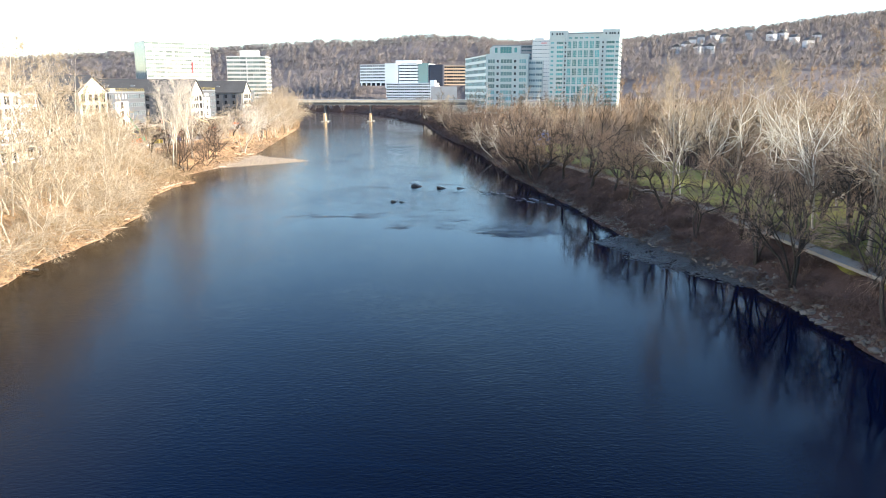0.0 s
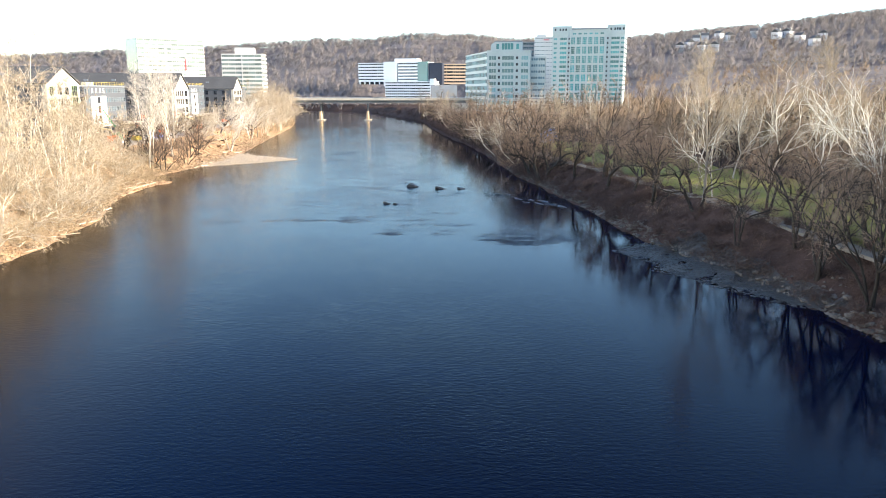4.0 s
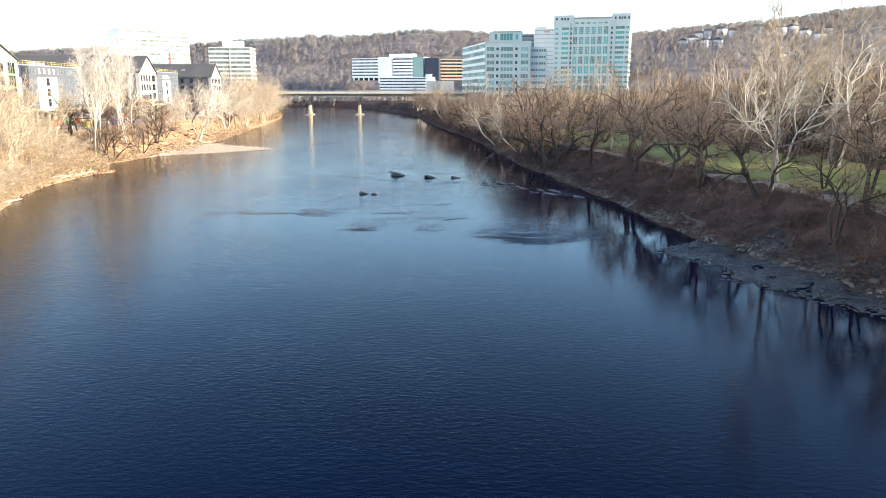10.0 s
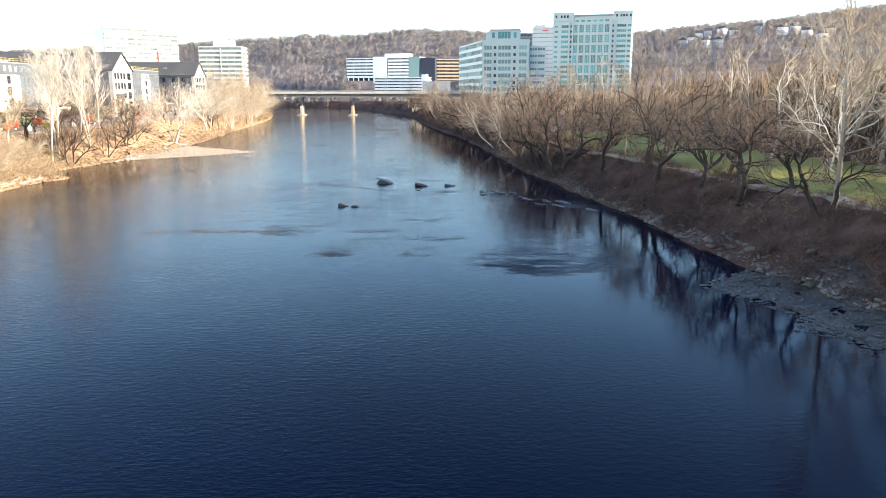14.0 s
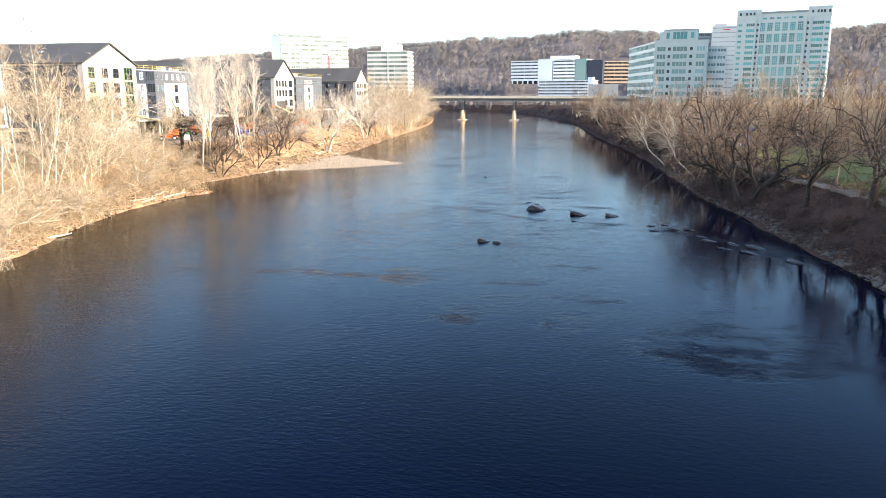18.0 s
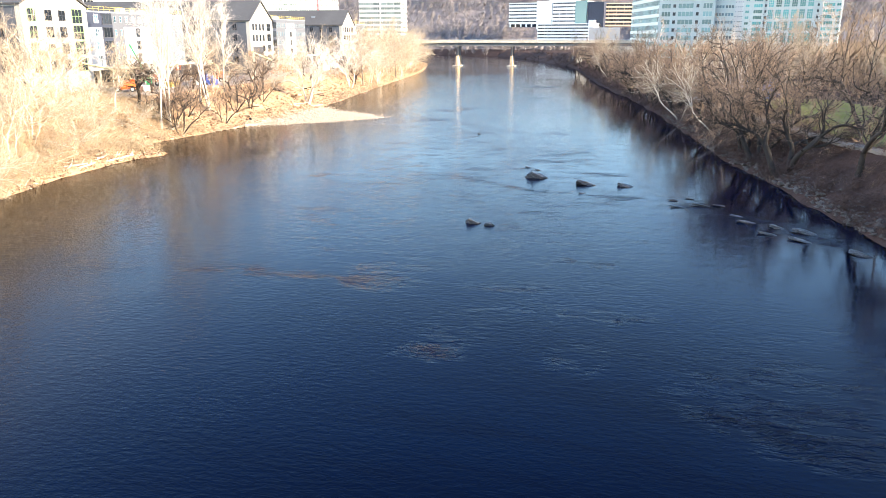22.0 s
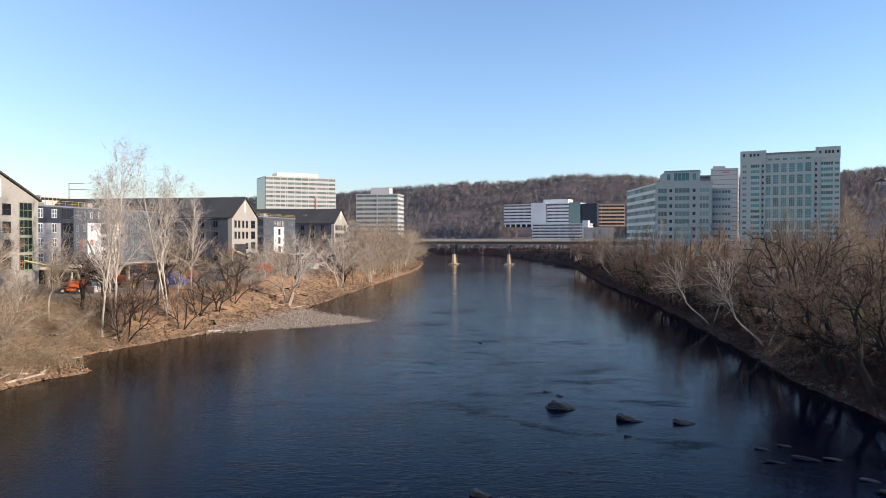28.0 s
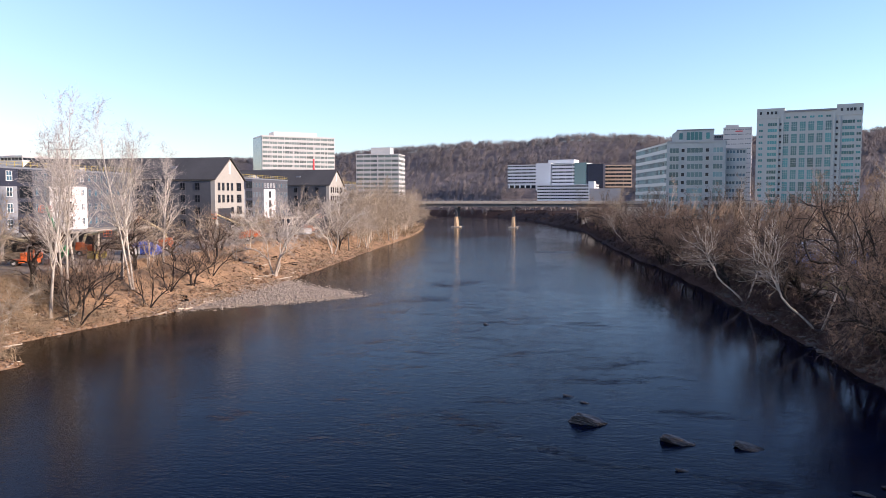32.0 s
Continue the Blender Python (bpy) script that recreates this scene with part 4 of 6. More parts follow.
        ("dark_b", 22, 290, 0.9), ("dark_a", 24, 312, 0.95), ("dark_a", 22, 330, 1.0), ("dark_b", 15, 352, 0.9), ("dark_a", 20, 372, 1.0), ("dark_a", 16, 420, 1.0), ("dark_b", 9, 446, 0.9), ("dark_a", 8, 476, 1.0), ("dark_b", 23, 300, 1.0), ("dark_c", 19, 308, 1.1), ("dark_b", 17, 330, 1.05), ("dark_c", 15, 345, 1.1), ("dark_b", 15.5, 372, 1.1), ("dark_c", 11, 392, 1.1), ("dark_b", 9.5, 418, 1.1), ("dark_a", 12, 455, 1.1), ("dark_c", 5, 475, 1.1), ("dark_b", 4, 505, 1.2), ("dark_a", 6, 535, 1.1), ("dark_b", 0, 560, 1.2), ("dark_a", 34, 300, 1.0), ("dark_a", 66, 128, 0.95), ("dark_a", 68, 146, 0.95), ("dark_a", 66, 164, 0.95), ("sycamore_b", 68, 150, 1.05), ("sycamore_e", 70, 173, 1.1)):
    if kind in ("pale_a", "pale_b") and y < 184 and x < -71.5:
        kind, size = "tall_pale", size * (1.1 if y < 150 else 1.0)
    if kind in ("pale_a", "pale_b") and 184 <= y < 236 and x < -80:
        size *= 0.95
    if x < -70 and y > 380:
        size *= 1.28
    plant(kind, x, y, size, turns.uniform(-28, 28) if kind in ("sycamore_f", "dark_lean", "dark_v", "bank_lean") else None)
spread = random.Random(8)
for k in range(150):
    y = 72 + 225 * spread.random() ** 1.5
    plant("shrub", float(np.interp(y, *zip(*RIGHT))) + 11.5 * spread.random() ** 1.5 + 0.8, y, spread.uniform(0.6, 1.15))
for x0, x1, y0, y1, n in ((72, 112, 70, 180, 40), (64, 112, 180, 300, 38), (46, 105, 285, 420, 32), (20, 90, 420, 560, 24), (112, 190, 120, 420, 16), (-20, 60, 575, 640, 10), (-150, -108, 480, 640, 14)):
    for k in range(n):
        kind = ("wood_a", "wood_a", "wood_a", "wood_b")[k % 4]
        plant(kind, spread.uniform(x0, x1), spread.uniform(y0, y1), spread.uniform(0.75, 1.15))

# ---- buildings: shared pieces ----
UNITS = {}


def window_unit(w, h, cols, rows, rim, pane, deep=0.14, bar=0.09, near=False):
    """Meshes of one window, -y outwards: a frame with bars and, near by, its pane apart; farther off the panes are faces of the same mesh."""
    key = (w, h, cols, rows, rim, pane, near, bar)
    if key in UNITS:
        return UNITS[key]
    lines = []
    for size, n in ((w, cols), (h, rows)):
        at = [-size / 2 + (size - bar) * k / n for k in range(n + 1)]
        lines.append([v for q in at for v in (q, q + bar)])
    bm = bmesh.new()
    grid = [[bm.verts.new((x, -deep, z)) for x in lines[0]] for z in lines[1]]
    for j in range(len(lines[1]) - 1):
        for i in range(len(lines[0]) - 1):
            ring = [grid[j][i], grid[j][i + 1], grid[j + 1][i + 1], grid[j + 1][i]]
            if i % 2 == 0 or j % 2 == 0:
                bm.faces.new(ring)
                continue
            inner = [bm.verts.new((v.co.x, -0.01 if near else -deep * 0.4, v.co.z)) for v in ring]
            for k in range(4):
                bm.faces.new((ring[k], inner[k], inner[(k + 1) % 4], ring[(k + 1) % 4]))
            if not near:
                bm.faces.new(inner).material_index = 1
    edge = grid[0] + [r[-1] for r in grid[1:]] + grid[-1][-2::-1] + [r[0] for r in grid[-2:0:-1]]
    back = [bm.verts.new((v.co.x, 0.02, v.co.z)) for v in edge]
    for k in range(len(edge)):
        j = (k + 1) % len(edge)
        bm.faces.new((edge[j], edge[k], back[k], back[j]))
    a = bpy.data.meshes.new("window")
    bm.to_mesh(a)
    bm.free()
    a.materials.append(M[rim])
    a.materials.append(M[pane])
    b = None
    if near:
        bm = boxes((-w / 2 + 0.02, -deep * 0.6, -h / 2 + 0.02, w / 2 - 0.02, -0.02, h / 2 - 0.02))
        b = bpy.data.meshes.new("pane")
        bm.to_mesh(b)
        bm.free()
        b.materials.append(M[pane])
    UNITS[key] = (a, b)
    return UNITS[key]


def set_windows(parent, wall, unit, xs, zs, label=""):
    """Windows in rows and columns on a wall whose matrix has x along it and -y outwards."""
    for z in zs:
        for x in xs:
            w = placed("window", unit[0], parent, wall @ pose(x, 0, z), label)
            if unit[1]:
                placed("pane", unit[1], w, Matrix())


def wall_at(x, y, turn=0):
    return pose(x, y, 0, 0, 0, turn)


def plain(name, parent, mat, *some, label=""):
    return part(name, boxes(*some), M[mat], parent, label)


def steps(a, b, n):
    """n even centres between a and b."""
    return [a + (b - a) * (k + 0.5) / n for k in range(n)]


# ---- the bridge ----
bridge = thing("bridge", pose(0, 607, 0), "grey concrete and steel road bridge over the river", "bridge")
bm = bmesh.new()
box(bm, -150, -6.5, 15.0, 30, 6.5, 15.75)
part("deck", bm, M["concrete"], bridge, "pale concrete road deck")
for y in (-5.2, -1.8, 1.8, 5.2):
    bm = boxes((-150, y - 0.22, 13.1, 30, y + 0.22, 14.98), (-150, y - 0.5, 13.0, 30, y + 0.5, 13.12))
    part("girder", bm, M["steel"], bridge)
for y in (-6.45, 6.15):
    plain("parapet", bridge, "concrete", (-150, y, 15.76, 30, y + 0.3, 16.6))
    bm = bmesh.new()
    for k in range(61):
        box(bm, -150 + 3 * k, y + 0.1, 16.6, -149.88 + 3 * k, y + 0.2, 17.2)
    box(bm, -150, y + 0.08, 17.2, 30, y + 0.22, 17.32)
    part("railing", bm, M["chrome"], bridge)
for x in (-124.5, -88, -51.5):
    bm = bmesh.new()
    prism(bm, [(-1.6, -1.8), (1.6, -1.8), (1.0, 6.6), (-1.0, 6.6)], -7.5, 7.5)
    for v in bm.verts:
        if abs(v.co.y) > 7:
            v.co.x *= 0.55
    bmesh.ops.translate(bm, vec=(x, 0, 0), verts=bm.verts)
    pier = part("pier", bm, M["pier"], bridge, "battered concrete pier base")
    plain("footing", bridge, "concrete", (x - 2.6, -9, -1.8, x + 2.6, 9, 0.35))
    plain("pier_wall", bridge, "black_panel", (x - 0.5, -5.2, 6.5, x + 0.5, 5.2, 12.1))
    plain("pier_cap", bridge, "steel", (x - 1.1, -6.2, 12.1, x + 1.1, 6.2, 13.0))
plain("abutment", bridge, "concrete", (-9, -7, -1, 30, 7, 12.98), label="concrete abutment in the wooded bank")
lamp = thing("street_lamp", pose(-29, 613, 15.76), "slim grey street lamp on the bridge", "street lamp")
bm = bmesh.new()
rod(bm, (0, 0, 0), (0, 0, 13), 0.16, 0.1)
part("pole", bm, M["chrome"], lamp)
bm = bmesh.new()
rod(bm, (0, 0, 12.9), (1.8, 0, 13.4), 0.07)
part("arm", bm, M["chrome"], lamp)
plain("lantern", lamp, "chrome", (1.5, -0.2, 13.3, 2.5, 0.2, 13.55))

# ---- the apartment blocks under construction ----


def gable_wing(x, y, half, eave, apex, label, rows, narrow, glazed):
    """A gabled wing that ends towards the river; its ridge runs back from it."""
    e = thing("apartment_wing", pose(x, y, 7.2), label, "apartment building", "gabled wings of the apartments")
    eave, apex = eave - 7.2, apex - 7.2
    bm = bmesh.new()
    a = [bm.verts.new((0, p, q)) for p, q in ((-half, -1), (half, -1), (half, eave), (0, apex), (-half, eave))]
    b = [bm.verts.new((-62, v.co.y, v.co.z)) for v in a]
    bm.faces.new(a)
    bm.faces.new(b[::-1])
    for i in range(5):
        j = (i + 1) % 5
        bm.faces.new((a[j], a[i], b[i], b[j]))
    part("wall", bm, M["sheath"], e, "beige sheathed gable wall")
    for q in (-half - 0.06, half - 0.06):
        plain("side_wall", e, "siding", (-62, q, 0, -1.2, q + 0.12, eave - 0.4), label="dark grey sided flank")
    rise = apex - eave
    for s in (-1, 1):
        bm = bmesh.new()
        k = 1 + 0.5 / half
        outline = [(0, apex + 0.1), (s * half * k, eave - rise * 0.5 / half + 0.1), (s * half * k, eave - rise * 0.5 / half + 0.45), (0, apex + 0.45)]
        f = [bm.verts.new((0.45, p, q)) for p, q in outline]
        g = [bm.verts.new((-62.4, p, q)) for p, q in outline]
        bm.faces.new(f)
        bm.faces.new(g[::-1])
        for i in range(4):
            j = (i + 1) % 4
            bm.faces.new((f[i], f[j], g[j], g[i]))
        part("roof", bm, M["shingle"], e, "dark shingled roof slope")
    face = wall_at(0, 0, 90)
    high = eave - 1.9
    zs = [high - 3.25 * k for k in range(rows)]
    if narrow:
        set_windows(e, face, window_unit(1.15, 2.1, 1, 2, "black_panel", "dark_glass", near=True), (-6.2, -3.9, -1.3, 1.1), zs[:2])
        set_windows(e, face, window_unit(2.6, 2.3, 2, 2, "black_panel", "dark_glass", near=True), (5.2,), zs)
        set_windows(e, face, window_unit(1.5, 1.9, 2, 2, "black_panel", "dark_glass", near=True), (1.1,), zs[2:])
        # flat near-black panel over the lower part of the wall
        plain("panel", e, "black_panel", (0.0, -6.8, 0, 0.12, 0.2, zs[1] - 2.6), label="near-black lower panel")
    else:
        set_windows(e, face, window_unit(1.9, 2.1, 2, 2, "black_panel", "dark_glass", near=True), (-5.6, -3.4, 1.0) if not glazed else (-2.3, 1.7), zs)
    if glazed:
        set_windows(e, face, window_unit(3.2, 2.9, 3, 2, "green_trim", "dark_glass", bar=0.09, near=True), (6.3,), zs, "tall window with green trim")
        set_windows(e, face, window_unit(2.2, 2.5, 2, 2, "green_trim", "dark_glass", near=True), (-7.0,), zs, "tall window with green trim")
    bm = boxes((0.0, -0.45, apex - 4.2, 0.1, 0.45, apex - 1.0))
    part("vent", bm, M["white_siding"], e, "tall white gable vent")
    side = wall_at(0, -half - 0.06, 0)
    set_windows(e, side, window_unit(1.5, 1.9, 2, 2, "black_panel", "dark_glass"), [-5 - 4.3 * k for k in range(13)], zs)
    for k in range(4):
        plain("roof_light", e, "grey_panel", (-15 - 11 * k, -half * 0.55, eave + rise * 0.47, -13.4 - 11 * k, -half * 0.40, eave + rise * 0.47 + 0.9))
    return e


def flat_block(x, y0, y1, top, plan, label):
    """A flat-roofed block with its front towards the river; plan: strips of (from, to, kind) along the front."""
    e = thing("apartment_block", pose(x, y0, 7.2), label, "apartment building", "flat-roofed blocks of the apartments")
    deep, top, low = 26, top - 7.2, 4.7
    n = y1 - y0
    plain("wall", e, "siding", (-deep, 0, low - 0.2, 0, n, top), label="dark grey sided wall")
    plain("roof", e, "grey_panel", (-deep - 0.1, -0.1, top, 0.1, n + 0.1, top + 0.35))
    face = wall_at(0, 0, 90)
    floors = [low + 1.7 + 3.1 * k for k in range(int((top - low) / 3.1))]
    for a, b, kind in plan:
        if kind == "white":
            plain("panel", e, "white_siding", (0.003, a, low, 0.14, b, top - 3.2), label="white sided panel")
            out = face @ pose(0, -0.14, 0)
            set_windows(e, out, window_unit(1.0, 1.5, 2, 2, "white_siding", "blue_glass", near=True), [q for q in steps(a, b, 4) if abs(q - (a + b) / 2) > 1.5], floors[:-1])
            set_windows(e, out, window_unit(1.7, 2.3, 2, 2, "black_panel", "dark_glass", near=True), [(a + b) / 2], floors[:-1])
            set_windows(e, face, window_unit(0.9, 1.5, 1, 2, "white_siding", "blue_glass", near=True), steps(a, b, 4), floors[-1:])
        elif kind == "balcony":
            plain("panel", e, "navy", (-0.02, a, low, 0.16, b, top), label="dark balcony bay")
            set_windows(e, face @ pose(0, -0.16, 0), window_unit(b - a - 0.7, 2.4, 3, 1, "black_panel", "dark_glass", near=True), [(a + b) / 2], floors)
            for z in floors:
                plain("balcony_rail", e, "black_panel", (0.17, a + 0.2, z - 1.3, 0.24, b - 0.2, z - 0.35))
        elif kind == "navy":
            plain("panel", e, "navy", (0.003, a, top - 3.4, 0.12, b, top), label="navy top panel")
            set_windows(e, face @ pose(0, -0.12, 0), window_unit(1.5, 1.9, 2, 2, "white_siding", "blue_glass", near=True), steps(a, b, max(2, int((b - a) / 3.6))), floors[-1:])
            plain("panel", e, "slate", (0.003, a, low, 0.10, b, top - 3.4), label="light slate sided panel")
            set_windows(e, face @ pose(0, -0.10, 0), window_unit(1.5, 1.9, 2, 2, "white_siding", "blue_glass", near=True), steps(a, b, max(2, int((b - a) / 3.6))), floors[:-1])
        elif kind == "frame":
            plain("panel", e, "lavender", (0.003, a, 0, 0.12, b, top), label="lavender weather wrap")
            set_windows(e, face @ pose(0, -0.12, 0), window_unit(2.7, 2.4, 2, 1, "white_siding", "dark_glass", near=True), steps(a, b, int((b - a) / 3.7)), [1.7] + floors)
        else:
            set_windows(e, face, window_unit(0.9, 1.5, 1, 2, "slate", "blue_glass", near=True), steps(a, b, max(1, int((b - a) / 1.9))), floors)
    side = wall_at(0, 0, 0)
    set_windows(e, side, window_unit(1.4, 1.7, 2, 2, "white_siding", "blue_glass"), [-3 - 3.7 * k for k in range(6)], floors)
    bm = bmesh.new()
    for k in range(int(n / 2) + 1):
        box(bm, -0.2, 2 * k * n / (2 * int(n / 2)) - 0.03, top + 0.35, -0.12, 2 * k * n / (2 * int(n / 2)) + 0.03, top + 1.45)
    for z in (0.8, 1.35):
        box(bm, -0.2, 0, top + z, -0.14, n, top + z + 0.05)
    part("guard_rail", bm, M["yellow"], e, "yellow temporary roof guard rail")
    for k, q in enumerate(steps(1, n - 1, 6)):
        plain("roof_unit", e, ("grey_panel", "sheath")[k % 2], (-5 - k % 3 * 3, q - 0.9, top + 0.35, -3.4 - k % 3 * 3, q + 0.9, top + 1.5))
    # open parking level below
    for k in range(int(n / 6) + 1):
        plain("column", e, "concrete", (4.5, k * n / int(n / 6) - 0.35, -1, 5.2, k * n / int(n / 6) + 0.35, low - 0.5))
    plain("podium_slab", e, "concrete", (-deep, 0, low - 0.5, 6, n, low - 0.003), label="concrete podium slab over open parking")
    # near-black sheet that paints in the shade of the open parking
    plain("parking_shade", e, "black_panel", (-9, 0.1, -1, -8.7, n - 0.1, low - 0.5), label="black sheet for the shade inside the parking level")
    return e


gable_wing(-105.5, 237, 9.6, 24.8, 29.3, "beige gabled apartment wing with green-trimmed windows, unfinished", 4, False, True)
gable_wing(-102.3, 327.3, 8.4, 23.6, 29.4, "beige gabled apartment wing with a dark roof", 4, True, False)
gable_wing(-103, 417, 8.4, 23.6, 29.4, "beige gabled apartment wing behind bare trees", 4, True, False)
flat_block(-107, 158, 206, 24.6, [(0, 48, "frame")], "unfinished block wrapped in lavender sheathing with white window frames")
flat_block(-114, 246.8, 300, 24.3, [(0, 16.5, "navy"), (16.5, 20.6, "balcony"), (20.6, 25.2, "grey"), (25.2, 36.6, "white"), (36.6, 53, "grey")], "grey apartment block with a navy top and a white panel, unfinished")
flat_block(-113, 345, 392, 24.8, [(0, 13, "navy"), (13, 18, "balcony"), (18, 27, "grey"), (27, 36, "white"), (36, 47, "grey")], "dark apartment block with a white panel, unfinished")
flat_block(-112, 428, 470, 24.5, [(0, 14, "navy"), (14, 18, "balcony"), (18, 28, "white"), (28, 42, "grey")], "dark apartment block with a white stair panel beyond the trees")

# ---- offices across the river and behind ----


def banded_office(name, corner, turn, long, deep, z0, z1, floor, label, band, pane, bays, sides=(True, True), crown=None, share=0.5, ribs=False, bar=0.14):
    """An office block of ribbon windows between solid bands, on a glass core."""
    e = thing(name, pose(corner[0], corner[1], z0, 0, 0, turn), label, "office building")
    h = z1 - z0
    n = round(h / floor)
    step = h / n
    plain("core", e, band, (0, 0, 0, long, deep, h), label="solid wall behind the windows")
    for k in range(n + 1):
        z = k * step
        if k < n:
            plain("spandrel", e, band, (-0.35, -0.35, z, long + 0.35, deep + 0.35, z + step * (1 - share)))
    front = wall_at(0, 0, 0)
    hgt = step * share
    w = long / bays
    zs = [k * step + step * (1 - share) + hgt / 2 for k in range(n)]
    set_windows(e, front, window_unit(round(w * 0.985, 2), round(hgt * 0.97, 2), 3, 1, band, pane, 0.2, bar), steps(0, long, bays), zs)
    if sides[0]:
        nb = max(2, round(deep / w))
        set_windows(e, wall_at(0, deep, -90), window_unit(round(deep / nb * 0.985, 2), round(hgt * 0.97, 2), 3, 1, band, pane, 0.2, bar), steps(0, deep, nb), zs)
    if sides[1]:
        nb = max(2, round(deep / w))
        set_windows(e, wall_at(long, 0, 90), window_unit(round(deep / nb * 0.985, 2), round(hgt * 0.97, 2), 3, 1, band, pane, 0.2, bar), steps(0, deep, nb), zs)
    plain("parapet", e, band, (-0.4, -0.4, h, long + 0.4, deep + 0.4, h + 0.9))
    if ribs:
        for q in steps(0, long, bays + 1)[:]:
            plain("rib", e, band, (q - 0.35, -0.55, 0, q + 0.35, -0.36, h))
    if crown:
        a, b, c, mat = crown
        plain("penthouse", e, mat, (a, deep * 0.25, h + 0.9, b, deep * 0.8, h + c), label="blank rooftop plant room")
    return e


office = banded_office("white_office", (-255.5, 678), 38, 58.5, 30, 9, 66.6, 3.6, "white office slab with ribbon windows and a blank penthouse", "white_panel", "grey_glass", 10, crown=(11, 46, 4.6, "cream_panel"), share=0.64, bar=0.2)
# one dark blue sheet over the end's windows; its colour includes the end's shade
plain("end_wall", office, "blue_glass", (-0.62, -0.2, 0, -0.37, 30.2, 57.4), label="blue glass end wall with its shade painted in")
for k in range(6):
    plain("fin", office, "white_panel", (7 + 8.6 * k, -0.5, 6, 7.5 + 8.6 * k, -0.355, 52), label="white vertical fin")
plain("banner", office, "red", (40.4, -0.75, 31, 41.6, -0.57, 41), label="narrow red banner on the front")
office = banded_office("small_office", (-214, 787), 2, 39.5, 26, 12, 57.6, 4.2, "white banded office block with blue glass", "white_panel", "grey_glass", 6, crown=(12, 30, 7.2, "white_panel"), share=0.58)
plain("stair_bay", office, "white_panel", (19.5, -0.6, 0, 20.6, -0.37, 45), label="white vertical pier")
banded_office("low_office", (-330, 452), -6, 60, 30, 8, 38, 4.1, "long white office block behind the apartments", "white_panel", "dark_glass", 9, share=0.36, crown=(10, 30, 3.0, "white_panel"))
# the stepped office: a long banded wing, and a front of stone bays with a raised middle
banded_office("office_wing", (41.2, 601.8), 9.7, 30, 78, 6, 51.0, 4.9, "long office wing of grey stone bands and ribbon windows", "band_stone", "pale_glass", 6, share=0.66, bar=0.14)
office = thing("river_office", pose(41.2, 601.3, 6, 0, 0, -8.8), "stepped grey stone office with teal windows in framed bays", "office building")
plain("body", office, "stone_clad", (0, 0, 0, 33, 24, 45.5), label="grey stone body")
plain("parapet", office, "stone_clad", (-0.4, -0.4, 45.5, 33.4, 24.4, 46.4))
bm = bmesh.new()
prism(bm, [(2.4, 46.4), (26, 46.4), (26, 52.6), (5.2, 52.6), (2.4, 50.6)], 1.5, 20)
part("raised_storey", bm, M["stone_clad"], office, "raised stone top storey")
plain("roof_edge", office, "grey_panel", (5.0, 1.2, 52.6, 26.3, 20.3, 53.4))
front = wall_at(0, 0)
levels = [2.6 + 4.78 * k for k in range(9)]
for x, w, n in ((4.0, 5.6, 3), (14.8 + 0.9, 9.2, 4), (28.6, 5.6, 3)):
    set_windows(office, front, window_unit(w, 3.2, n, 1, "band_stone", "pale_glass", 0.25, 0.22), [x], levels)
set_windows(office, front, window_unit(2.2, 2.5, 1, 1, "band_stone", "dark_glass", 0.25, 0.24), [9.0, 22.7], levels)
set_windows(office, wall_at(0, 1.5), window_unit(9.2, 5.0, 4, 1, "band_stone", "teal_glass", 0.25, 0.2), [15.2], [49.4])
set_windows(office, wall_at(0, 1.5), window_unit(2.4, 4.2, 1, 1, "band_stone", "teal_glass", 0.25, 0.2), [7.6, 22.8], [49.4])
banded_office("side_office", (74.5, 600), -8.8, 11, 26, 6, 47, 4.78, "lower grey office wing", "band_stone", "blue_glass", 2, share=0.55, bar=0.4)
office = banded_office("white_tower", (92.5, 716), -12, 19, 22, 6, 69.5, 3.5, "white tower with narrow rows of windows", "white_panel", "blue_glass", 4, share=0.45, bar=0.5, crown=(1, 10, 3.2, "white_panel"))
plain("sign", office, "red", (8, -0.6, 61, 13, -0.42, 61.8), label="red sign of plain bars")
banded_office("grey_tower", (84, 735), 0, 15, 20, 6, 66, 3.5, "grey tower with a stepped top", "grey_panel", "blue_glass", 3, share=0.5)
mid = banded_office("long_office", (-96.6, 990), -16, 34, 40, 33, 55.4, 3.75, "long white office with dark ribbon windows below the wooded hill", "lit_panel", "black_panel", 4, share=0.5)
plain("stair_tower", mid, "lit_panel", (34.4, -1.2, -6, 52, 38, 24.5), label="blank white stair tower")
plain("plant_room", mid, "lit_panel", (46, 8, 24.5, 76, 26, 28.5), label="white rooftop plant room")
plain("dark_block", mid, "navy", (94, -2, -4, 112, 34, 22.6), label="dark navy end block")
plain("glass_block", mid, "pale_glass", (80, -3.2, -4, 93, 20, 24.2), label="pale teal glass block")
plain("arcade", mid, "dark_glass", (0.5, -0.4, -3.4, 90, 20, -0.1), label="dark glazed ground storey")
for k in range(14):
    plain("arcade_column", mid, "lit_panel", (1 + 6.6 * k, -0.8, -3.4, 2.6 + 6.6 * k, -0.41, -0.1))
banded_office("long_office_wing", (-45.6, 974.8), -16, 40, 40, 33, 55.8, 3.75, "white office wing with dark ribbon windows", "lit_panel", "black_panel", 5, share=0.5)
garage = banded_office("parking_garage", (-60, 950), -14, 62, 30, 12, 32, 3.3, "white open parking garage in front of the long office", "lit_panel", "dark_glass", 8, share=0.5)
plain("stair_tower", garage, "lit_panel", (57, -2, 0, 63, 6, 24), label="white garage stair tower")
